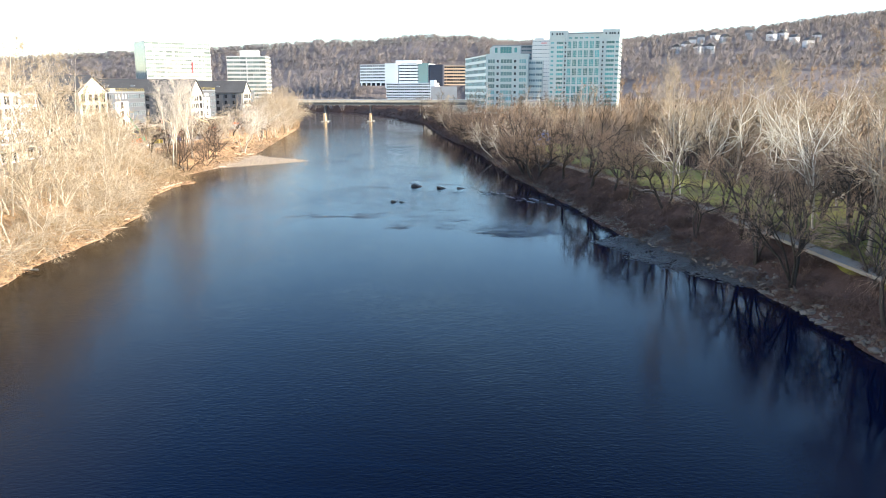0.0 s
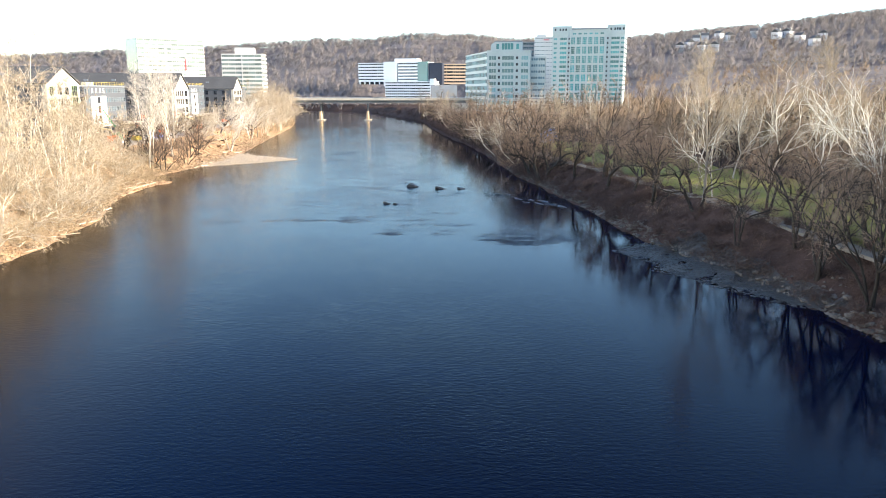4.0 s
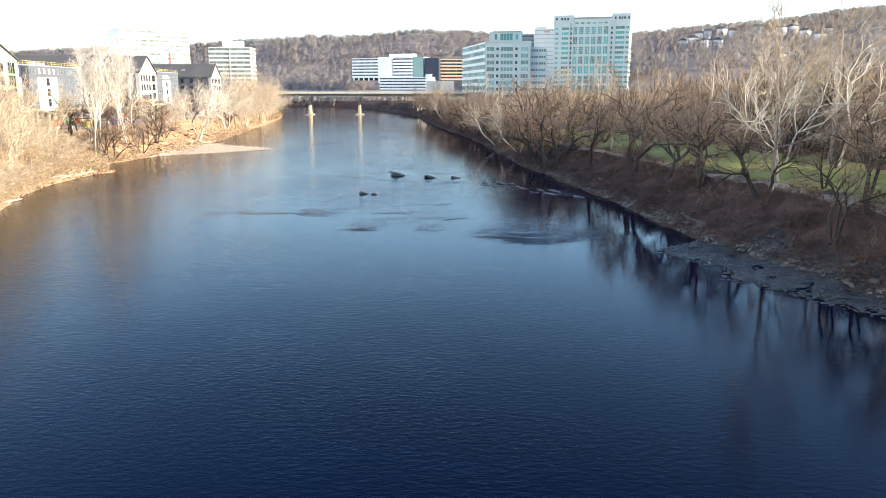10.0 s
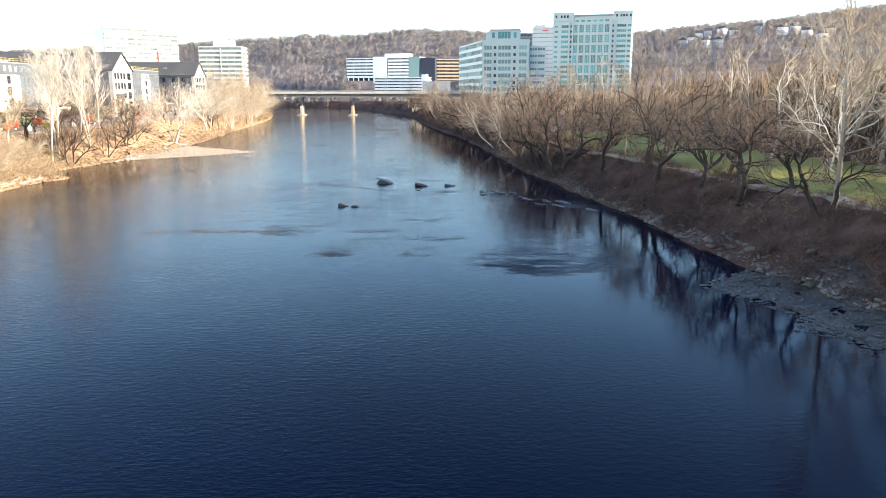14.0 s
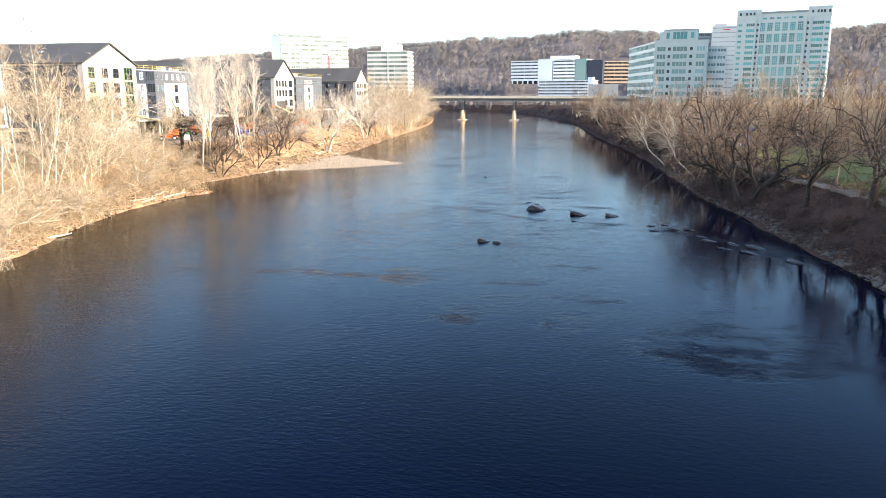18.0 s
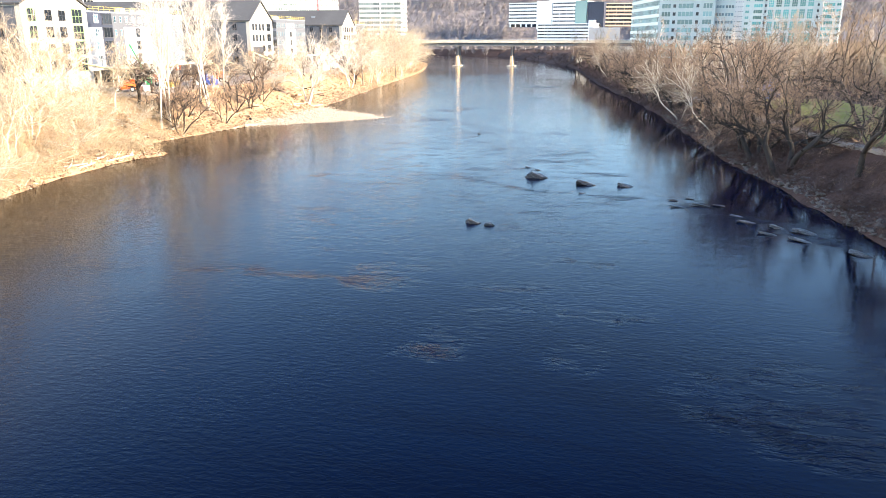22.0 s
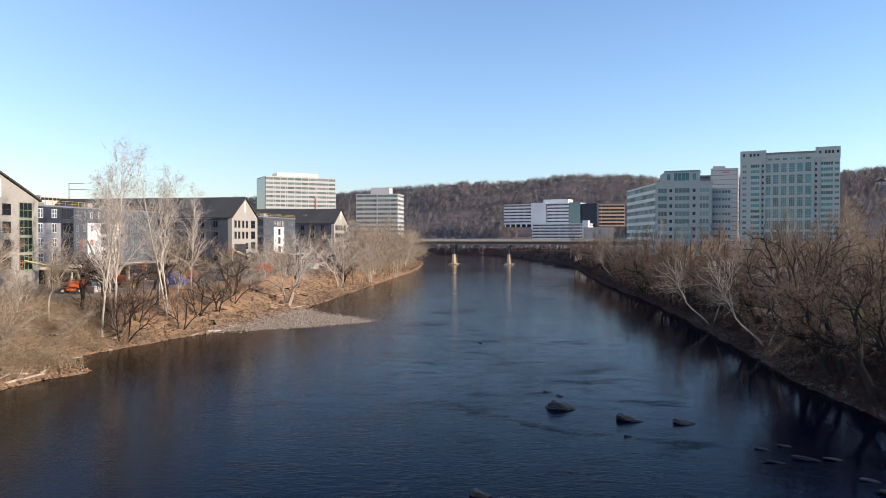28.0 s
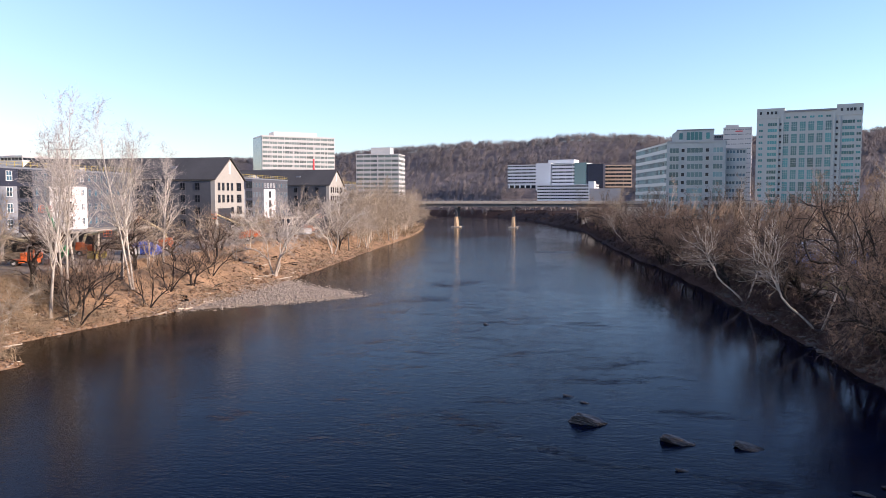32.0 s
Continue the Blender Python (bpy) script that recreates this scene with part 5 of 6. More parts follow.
banded_office("brown_office", (-1, 965), 4, 42, 30, 30, 53.6, 3.7, "tan office block with dark ribbon windows", "tan_clad", "dark_glass", 5, share=0.6)
plain("glass_hall", thing("glass_hall", pose(-6, 930, 20), "low slate-grey hall beside the offices", "hall"), "slate", (2, 0, -8, 34, 16, 8.5))

# the tall tower
TX, TY = 89.0, 590.0
tower = thing("tall_tower", pose(TX, TY, 5.0, 0, 0, -17) @ Matrix.Diagonal((0.957, 1, 1, 1)), "tall grey granite office tower with teal windows", "office building")
H = 66.6
plain("body", tower, "stone_clad", (0, 0, 0, 55, 36, H - 4.2), label="grey granite clad body")
plain("crown", tower, "stone_clad", (0, -0.3, H - 8.0, 15, 16, H - 2.4), label="raised stone corner of the crown")
plain("crown", tower, "stone_clad", (42, -0.3, H - 8.0, 55.3, 16, H - 2.0), label="raised stone corner of the crown")
plain("cornice", tower, "grey_panel", (15.01, -0.5, H - 5.0, 41.99, 0.4, H - 4.0))
for q in (11.8, 14.2, 41.0, 43.8):
    plain("pilaster", tower, "stone_clad", (q - 0.45, -0.45, 0, q + 0.45, -0.003, H - 8))
face = wall_at(0, 0, 0)
pairs = [H - 13.1 - 6.7 * k for k in range(7)]
set_windows(tower, face, window_unit(3.3, 5.3, 3, 4, "stone_clad", "teal_glass", 0.2, 0.16), [15.9 + 4.45 * k for k in range(6)], pairs)
singles = [H - 11.5 - 3.35 * k for k in range(15)]
set_windows(tower, face, window_unit(5.2, 2.0, 4, 1, "stone_clad", "teal_glass", 0.2, 0.14), [8.6], singles)
set_windows(tower, face, window_unit(1.4, 1.7, 1, 1, "stone_clad", "dark_glass", 0.2, 0.14), [13.0, 42.4], singles)
set_windows(tower, face, window_unit(6.4, 2.0, 5, 1, "stone_clad", "teal_glass", 0.2, 0.14), [48.2], singles)
set_windows(tower, face, window_unit(2.4, 1.6, 2, 1, "stone_clad", "teal_glass", 0.2, 0.14), [2.4, 53.4], singles)
set_windows(tower, face, window_unit(2.6, 1.4, 2, 1, "stone_clad", "teal_glass", 0.2, 0.14), [17 + 4.2 * k for k in range(6)], [H - 8.0])
set_windows(tower, wall_at(0, -0.3), window_unit(1.5, 1.9, 1, 1, "stone_clad", "dark_glass", 0.2, 0.14), [2.2, 6.0, 8.2, 10.4, 44.6, 47.6, 49.4, 51.2, 54.0], [H - 5.0])
set_windows(tower, wall_at(55, 0, 90), window_unit(2.2, 1.6, 2, 1, "stone_clad", "teal_glass", 0.2, 0.14), steps(0, 36, 6), singles[:12])
set_windows(tower, wall_at(0, 36, -90), window_unit(2.2, 1.6, 2, 1, "stone_clad", "teal_glass", 0.2, 0.14), steps(0, 36, 6), singles[:12])

# a blue shed where the footpath ends
shed = thing("shed", pose(32.5, 275.5, 5.2), "blue ribbed metal shed at the end of the footpath", "shed")
plain("wall", shed, "blue_clad", (0, 0, -0.4, 9.5, 8, 5.0), label="blue ribbed metal wall")
for k in range(20):
    plain("rib", shed, "blue_clad", (0.2 + 0.48 * k, -0.06, 0, 0.3 + 0.48 * k, -0.003, 4.95))
bm = bmesh.new()
prism(bm, [(-0.3, 5.0), (9.8, 5.0), (9.8, 5.2), (4.75, 6.1), (-0.3, 5.2)], -0.4, 8.4)
part("roof", bm, M["grey_panel"], shed, "low grey metal roof")
plain("door", shed, "black_panel", (6.2, -0.1, 0, 7.3, -0.061, 2.2), label="dark steel door")

# low retail hall among the trees
hall = thing("low_building", pose(62, 512, 5.2), "pale low building behind the trees", "building")
plain("wall", hall, "sheath", (0, 0, -0.5, 14, 12, 12))
plain("roof", hall, "grey_panel", (-0.3, -0.3, 12, 14.3, 12.3, 12.5))
set_windows(hall, wall_at(0, 0), window_unit(1.6, 1.8, 2, 2, "white_panel", "dark_glass"), steps(1, 13, 4), [3, 7, 10])

# ---- houses on the hill ----
house = thing("hill_house", pose(0, 0, 0), "white townhouse with a dark roof on the wooded hillside", "house", "townhouses on the hill")
plain("wall", house, "house_wall", (-6, -5, -6, 6, 5, 6.5))
bm = bmesh.new()
prism(bm, [(-6.6, 6.3), (6.6, 6.3), (0, 10.5)], -5.6, 5.6)
part("roof", bm, M["roof_house"], house)
plain("chimney", house, "sheath", (2.5, 1, 7, 3.7, 2.4, 11.5))
set_windows(house, wall_at(0, -5), window_unit(1.3, 1.7, 1, 2, "white_siding", "dark_glass"), (-4, 0, 4), (1.6, 4.8))
spots = [(350.7, 1098.1, 75.5), (367.8, 1110.8, 80.1), (403.9, 1151.7, 92.1), (377.9, 1084.3, 74.9), (428.1, 1159.8, 95.9), (393.4, 1082.4, 75.6), (435.3, 1139.6, 92.2), (478.4, 1156.5, 99.0), (503.4, 1134.5, 96.0), (522.1, 1101.5, 89.2), (556.8, 1105.5, 92.7), (530.2, 1075.1, 83.1), (387.1, 1139.7, 88.1), (521.0, 1136.3, 97.8)]
for k, (x, y, z) in enumerate(spots):
    m = pose(x, y, z + 3, 0, 0, (-25, 10, 70, -60, 35)[k % 5])
    if k == 0:
        house.matrix_world = m
    else:
        copy_thing(house, m)

# ---- machines and things on the building site ----


def boom_lift(x, y, turn, paint, reach, label):
    """A boom lift: chassis on four wheels, turntable, two booms and a basket."""
    e = thing("boom_lift", pose(x, y, float(ground(x, y)) + 0.05, 0, 0, turn), label, "boom lift", "boom lifts on the site")
    plain("chassis", e, paint, (-2.0, -1.0, 0.55, 2.0, 1.0, 1.15))
    for px in (-1.5, 1.5):
        for py in (-1.15, 1.15):
            bm = bmesh.new()
            rod(bm, (px, py - 0.22, 0.55), (px, py + 0.22, 0.55), 0.58, sides=14)
            w = part("wheel", bm, M["rubber"], e)
            bm = bmesh.new()
            rod(bm, (px, py - 0.24, 0.55), (px, py + 0.24, 0.55), 0.28, sides=10)
            part("rim", bm, M["white_panel"], w)
    bm = boxes((-2.4, -0.95, 1.18, 0.6, 0.95, 2.3), (-2.4, -0.6, 2.3, -0.9, 0.6, 2.7))
    bmesh.ops.bevel(bm, geom=bm.edges[:], offset=0.12, segments=2, affect="EDGES")
    part("turntable", bm, M[paint], e)
    bm = bmesh.new()
    rod(bm, (-1.2, 0, 2.4), (-0.6, 0, 4.2), 0.28, sides=6)
    part("riser", bm, M["cream"], e)
    tip = (-0.6 + reach[0], 0, 4.2 + reach[1])
    bm = bmesh.new()
    rod(bm, (-0.6, 0, 4.1), tip, 0.3, 0.2, sides=4)
    part("boom", bm, M["green" if paint == "green" else "cream"], e)
    x0, _, z0 = tip
    basket = plain("basket", e, "orange", (x0, -1.0, z0 - 1.1, x0 + 1.0, 1.0, z0 - 1.0))
    for px in (0, 1.0):
        for py in (-1.0, 1.0):
            plain("post", basket, "orange", (x0 + px - 0.04, py - 0.04, z0 - 1.0, x0 + px + 0.04, py + 0.04, z0 + 0.15))
    for z in (-0.45, 0.06):
        for py in (-1.0, 1.0):
            plain("rail", basket, "orange", (x0 + 0.04, py - 0.035, z0 + z, x0 + 0.96, py + 0.035, z0 + z + 0.07))
        for px in (0, 1.0):
            plain("rail", basket, "orange", (x0 + px - 0.035, -0.96, z0 + z, x0 + px + 0.035, 0.96, z0 + z + 0.07))
    return e


boom_lift(-98, 246.5, 205, "orange", (9, 2.0), "orange boom lift with its boom raised beside the podium")
boom_lift(-101, 258, 150, "green", (5.5, 5.5), "green boom lift parked by the apartment podium")
boom_lift(-100.5, 266, 20, "orange", (3.5, 0.6), "orange boom lift with a lowered boom")
boom_lift(-97, 285, 200, "orange", (5, 3), "orange boom lift with a steep boom")
boom_lift(-96.5, 322, 215, "orange", (7, 3), "orange boom lift beside the gabled wing")
boom_lift(-97, 333, 20, "orange", (3, 0.8), "orange boom lift near the bank top")
boom_lift(-99, 379, 40, "orange", (3, 2.0), "orange boom lift by the far block")

for x, y, s in ((-95.5, 276, 1.0), (-96.5, 280, 0.8)):
    bm = bmesh.new()
    bmesh.ops.create_grid(bm, x_segments=14, y_segments=10, size=1)
    rng = random.Random(int(y))
    for v in bm.verts:
        r = max(abs(v.co.x), abs(v.co.y))
        v.co = (v.co.x * 3.2 * s, v.co.y * 2.2 * s, (1 - r ** 2.5) * 2.6 * s + rng.uniform(-0.15, 0.15) - 0.1)
    t = thing("tarp_heap", pose(x, y, float(ground(x, y)) + 0.05, 0, 0, 20), "heap of building material under a blue tarpaulin", "tarpaulin")
    part("sheet", bm, M["tarp"], t, smooth=True)
for x, y, w, h, mat, label in ((-95.5, 272, 2.6, 1.6, "white_panel", "white bundle of wrapped sheeting"), (-96, 250, 2.0, 1.2, "white_panel", "white wrapped pallet of material"), (-99.5, 254, 2.2, 1.6, "grey_panel", "grey wrapped pallet of material"),
                               (-96, 262, 3.0, 1.5, "yellow", "yellow stack of timber by the podium"), (-97.5, 370, 5.5, 2.0, "white_panel", "white site trailer by the bank top"), (-98, 292, 2.5, 1.3, "grey_panel", "grey stack of boards"),
                               (-98.5, 312, 2.0, 1.4, "sheath", "tan pallet of bricks"), (-97, 340, 2.2, 1.3, "grey_panel", "grey pallet of blocks")):
    t = thing("material_stack", pose(x, y, float(ground(x, y)), 0, 0, 80), label, "building material")
    bm = boxes((-w / 2, -1.0, 0.14, w / 2, 1.0, h))
    bmesh.ops.bevel(bm, geom=bm.edges[:], offset=0.08, segments=2, affect="EDGES")
    part("wrapped_load", bm, M[mat], t)
    plain("pallet", t, "sheath", (-w / 2, -0.95, 0.0, w / 2, -0.7, 0.135), (-w / 2, -0.12, 0.0, w / 2, 0.12, 0.135), (-w / 2, 0.7, 0.0, w / 2, 0.95, 0.135))
plain("pump_hut", thing("site_hut", pose(-97, 384, 7.2), "dark steel site hut near the far block", "site hut"), "black_panel", (0, 0, -0.3, 4, 9, 4.2))

mast = thing("utility_mast", pose(-220, 402, 7.2, 0, 0, 30), "thin steel mast with two long cross arms", "utility pole")
bm = bmesh.new()
rod(bm, (0, 0, -1), (0, 0, 34), 0.22, 0.15)
part("pole", bm, M["steel"], mast)
for z, n in ((33.8, 6.0), (31.2, 11.0)):
    bm = bmesh.new()
    rod(bm, (0, 0, z), (n, 0, z - 0.1), 0.12)
    part("cross_arm", bm, M["steel"], mast)


def car(x, y, turn, paint, label):
    e = thing("car", pose(x, y, float(ground(x, y)) + 0.02, 0, 0, turn), label, "car", "parked cars")
    bm = bmesh.new()
    prism(bm, [(-2.2, 0.35), (2.2, 0.35), (2.25, 0.8), (1.3, 0.95), (0.7, 1.45), (-1.2, 1.45), (-1.9, 0.98), (-2.25, 0.9)], -0.88, 0.88)
    bmesh.ops.bevel(bm, geom=bm.edges[:], offset=0.06, segments=2, affect="EDGES")
    part("body", bm, M[paint], e)
    bm = bmesh.new()
    prism(bm, [(1.2, 0.98), (0.68, 1.40), (-1.15, 1.40), (-1.75, 1.0)], -0.895, 0.895)
    part("window", bm, M["dark_glass"], e)
    for px in (-1.4, 1.4):
        for py in (-0.8, 0.8):
            bm = bmesh.new()
            rod(bm, (px, py - 0.11, 0.32), (px, py + 0.11, 0.32), 0.33, sides=12)
            part("wheel", bm, M["rubber"], e)
    return e


for x, y, turn, paint, label in [(43.4, 280.4, 80, 'car_blue', 'dark blue car parked behind the trees'), (37.8, 271.4, 80, 'car_white', 'white car parked behind the trees'), (45.6, 298.3, 80, 'car_blue', 'dark blue car parked behind the trees')]:
    car(x, y, turn, paint, label)

# ---- rocks and stones ----


def boulder(seed, stone="rock"):
    """A split, wedge-shaped boulder, about one metre half-length: broken faces with bedding steps, higher at one end, flat below."""
    rng = random.Random(seed * 31 + 5)
    bm = bmesh.new()
    bmesh.ops.create_icosphere(bm, subdivisions=4, radius=1)
    off = Vector((seed * 7.3, seed * 1.9, seed * 4.1))
    faces = []
    for k in range(11):
        n = Vector((rng.gauss(0, 1), rng.gauss(0, 1), rng.gauss(0.2, 0.8))).normalized()
        faces.append((n, rng.uniform(0.55, 0.88)))
    bed = Vector((0.25, -0.3, 0.92)).normalized()
    for v in bm.verts:
        for n, d in faces:
            over = v.co.dot(n) - d
            if over > 0:
                v.co -= n * over
        level = v.co.dot(bed) * 5.5 + noise.noise(v.co * 1.7 + off) * 0.9
        step = (level - math.floor(level)) ** 3
        side = Vector((v.co.x, v.co.y, 0))
        v.co += side * (0.09 * step - 0.03) + v.co * (noise.noise(v.co * 2.3 + off) * 0.13 + noise.noise(v.co * 7 + off) * 0.045)
        v.co.z *= 1 - 0.42 * v.co.x
        v.co.z = max(v.co.z, -0.5)
    me = bpy.data.meshes.new("boulder")
    bm.to_mesh(me)
    bm.free()
    me.materials.append(M[stone])
    return me


for k, (x, y, sx, sy, sz, turn) in enumerate(((-4.8, 200.3, 1.45, 0.85, 0.72, -8), (2.0, 196.6, 1.25, 0.7, 0.5, -4), (7.0, 196.3, 1.1, 0.6, 0.36, -8), (-9.3, 173, 0.75, 0.5, 0.45, 0), (-7.6, 172.4, 0.62, 0.36, 0.3, -15),
                                              (12.4, 188.4, 0.8, 0.3, 0.2, -10), (14.4, 189.8, 0.8, 0.3, 0.2, -5), (12.6, 184.8, 1.0, 0.3, 0.2, -10), (15.4, 186.1, 1.3, 0.4, 0.24, -8), (17.4, 186.5, 0.9, 0.4, 0.2, 5),
                                              (18.3, 181.4, 1.0, 0.4, 0.2, -15), (18.8, 178.8, 1.5, 0.5, 0.24, -5), (-19.6, 245.6, 0.6, 0.4, 0.32, 0), (-6.6, 208.2, 0.7, 0.25, 0.18, -15), (-5.0, 206.2, 0.6, 0.25, 0.16, -20), (21.5, 177, 1.2, 0.5, 0.26, -20),
                                              (24, 175, 1.6, 0.7, 0.3, -30), (1.5, 190.6, 0.7, 0.25, 0.13, 5), (22.5, 172, 1.4, 0.6, 0.26, -30), (20, 174, 1.1, 0.4, 0.2, -20), (26.5, 168, 1.5, 0.8, 0.35, -40))):
    b = new("boulder", boulder(k + 1, "bedded"))
    if k > 4:
        sx, sy, sz = sx * 0.9, sy * 0.85, sz * 0.7
    b.matrix_world = pose(x, y, 0.02, 0, 9, turn) @ Matrix.Diagonal((sx * 1.22, sy * 1.15, sz * 0.9, 1))
    tagged(b, "large dark wet boulder standing out of the river" if k < 4 else "low dark rock breaking the water's surface", "rock", "rocks in the river")


def pebble(seed):
    rng = random.Random(seed)
    bm = bmesh.new()
    bmesh.ops.create_icosphere(bm, subdivisions=1, radius=1)
    for v in bm.verts:
        v.co *= rng.uniform(0.7, 1.15)
        v.co.z *= 0.7
    me = bpy.data.meshes.new("stone")
    bm.to_mesh(me)
    bm.free()
    me.materials.append(M["riprap"])
    return me


PEBBLES = [pebble(k) for k in range(7)]
rng = random.Random(77)


def along(line, s):
    """A point at the share s of a polyline's length, and the direction there."""
    parts = [math.hypot(b[0] - a[0], b[1] - a[1]) for a, b in zip(line, line[1:])]
    d = s * sum(parts)
    for (a, b), n in zip(zip(line, line[1:]), parts):
        if d <= n:
            return a[0] + (b[0] - a[0]) * d / n, a[1] + (b[1] - a[1]) * d / n
        d -= n
    return line[-1]


near_right = [p for p in BANK_R if 69 < p[1] < 300]
near_left = [p for p in BANK_L if 97 < p[1] < 400]
riprap = thing("riprap", pose(0, 0, 0), "grey riprap stones along the foot of the shaded bank", "stones", kind="structure")
for k in range(300):
    x, y = along(near_right, rng.random() ** 1.2)
    d = abs(rng.gauss(0.6, 1.5))
    x += d
    s = rng.uniform(0.22, 0.62)
    placed("stone", PEBBLES[k % 7], riprap, pose(x, y, max(float(ground(x, y)), 0) + s * 0.2, rng.uniform(-20, 20), rng.uniform(-20, 20), rng.uniform(0, 360)) @ Matrix.Diagonal((s * rng.uniform(0.9, 1.7), s, s * 0.8, 1)))
rubble = thing("rubble", pose(0, 0, 0), "pale stones along the foot of the sunlit bank", "stones", kind="structure")
pale_stone = [me.copy() for me in PEBBLES]
for me in pale_stone:
    me.materials[0] = M["gravel"]
for k in range(280):
    x, y = along(near_left, rng.random())
    x -= abs(rng.gauss(0.3, 1.8))
    s = rng.uniform(0.15, 0.42)
    placed("stone", pale_stone[k % 7], rubble, pose(x, y, max(float(ground(x, y)), 0) + s * 0.2, rng.uniform(-20, 20), 0, rng.uniform(0, 360)) @ Matrix.Diagonal((s * rng.uniform(0.9, 1.6), s, s * 0.8, 1)))


def scatter_mesh(name, spots, sizes, material, label, category, seed, flatten=0.7):
    """Many small stones joined in one mesh."""
    r = np.random.default_rng(seed)
    base = np.array([(0, 0, 1), (1, 0, 0), (0, 1, 0), (-1, 0, 0), (0, -1, 0), (0, 0, -0.6)])
    tris = np.array([(0, 1, 2), (0, 2, 3), (0, 3, 4), (0, 4, 1), (5, 2, 1), (5, 3, 2), (5, 4, 3), (5, 1, 4)])
    n = len(spots)
    turn = r.uniform(0, 6.28, n)
    v = base[None] * (r.uniform(0.7, 1.3, (n, 6, 1))) * sizes[:, None, None] * np.array([1.2, 0.9, flatten])
    c, s = np.cos(turn)[:, None], np.sin(turn)[:, None]
    v = np.stack([v[..., 0] * c - v[..., 1] * s, v[..., 0] * s + v[..., 1] * c, v[..., 2]], -1) + spots[:, None]
    f = tris[None] + 6 * np.arange(n)[:, None, None]
    ob = new(name, mesh_of(name, v.reshape(-1, 3).tolist(), f.reshape(-1, 3).tolist(), material))
    return tagged(ob, label, category, kind="stuff")


r = np.random.default_rng(5)
px, py = r.uniform(-73, -46, 12000), r.uniform(248, 297, 12000)
keep = within(BAR, px + r.normal(0, 1.1, len(px)), py + r.normal(0, 1.1, len(px)))
px, py = px[keep], py[keep]
scatter_mesh("gravel_bar", np.stack([px, py, np.maximum(ground(px, py), 0) + 0.03], -1), 0.06 + 0.28 * r.random(len(px)) ** 2, M["cobble"], "cobbles of the low gravel bar in the river", "gravel", 6)
px, py = r.uniform(26, 46, 9000), r.uniform(95, 134, 9000)
keep = within(LEDGE, px, py)
px, py = px[keep], py[keep]
scatter_mesh("ledge_stones", np.stack([px, py, np.maximum(ground(px, py), 0) + 0.02], -1), 0.05 + 0.3 * r.random(len(px)) ** 3, M["ledge"], "flat dark stones of the shelf at the water's edge", "gravel", 7, 0.35)
s = r.random(3000)
spots = np.array([along(near_left, float(q)) for q in s])
spots[:, 0] -= np.abs(r.normal(0.5, 4.5, 3000))
scatter_mesh("bank_stones", np.stack([spots[:, 0], spots[:, 1], np.maximum(ground(spots[:, 0], spots[:, 1]), 0) + 0.04], -1), r.uniform(0.06, 0.26, 3000), M["gravel"], "small pale stones strewn over the earth bank", "gravel", 8)
s = r.random(5000)
spots = np.array([along(near_left, float(q)) for q in s])
spots[:, 0] -= np.abs(r.normal(1.0, 7.0, 5000))
scatter_mesh("bank_clods", np.stack([spots[:, 0], spots[:, 1], np.maximum(ground(spots[:, 0], spots[:, 1]), 0) + 0.05], -1), r.uniform(0.1, 0.5, 5000) ** 1.3, M["clod"], "dark clods and leaf heaps on the earth bank", "earth", 10)
s = r.random(2200)
spots = np.array([along(near_right, float(q)) for q in s])
spots[:, 0] += np.abs(r.normal(0.8, 1.6, 2200))
scatter_mesh("bank_rubble", np.stack([spots[:, 0], spots[:, 1], np.maximum(ground(spots[:, 0], spots[:, 1]), 0) + 0.04], -1), r.uniform(0.08, 0.34, 2200), M["riprap"], "grey broken stones at the foot of the shaded bank", "gravel", 9)


def slivers(name, foot, tip, width, material, label, category, flat=False, out=None):
    """Thin three-sided stems from foot to tip, joined in one mesh; out: the way that the crown round each of them faces."""
    n = len(foot)
    d = tip - foot
    a = np.cross(d, np.array([0.3, 0.2, 0.9]))
    a /= np.linalg.norm(a, axis=1, keepdims=True) + 1e-9
    b = np.cross(d, a)
    b /= np.linalg.norm(b, axis=1, keepdims=True) + 1e-9
    w = width[:, None]
    v = np.stack([foot + a * w, foot - a * w * 0.5 + b * w * 0.87, foot - a * w * 0.5 - b * w * 0.87, tip], 1)
    if flat:
        v = v[:, [0, 1, 3]]
        if out is not None:
            turned = (np.cross(v[:, 1] - v[:, 0], v[:, 2] - v[:, 0]) * out).sum(1) < 0
            v[turned] = v[turned][:, [1, 0, 2]]
        ob = new(name, mesh_of(name, v.reshape(-1, 3).tolist(), np.arange(3 * n).reshape(-1, 3).tolist(), material, out is not None))
        if out is not None:
            ob.data.normals_split_custom_set_from_vertices(np.repeat(out, 3, 0).tolist())
        return tagged(ob, label, category, kind="stuff")
    f = np.array([(0, 1, 3), (1, 2, 3), (2, 0, 3)])[None] + 4 * np.arange(n)[:, None, None]
    ob = new(name, mesh_of(name, v.reshape(-1, 3).tolist(), f.reshape(-1, 3).tolist(), material))
    return tagged(ob, label, category, kind="stuff")


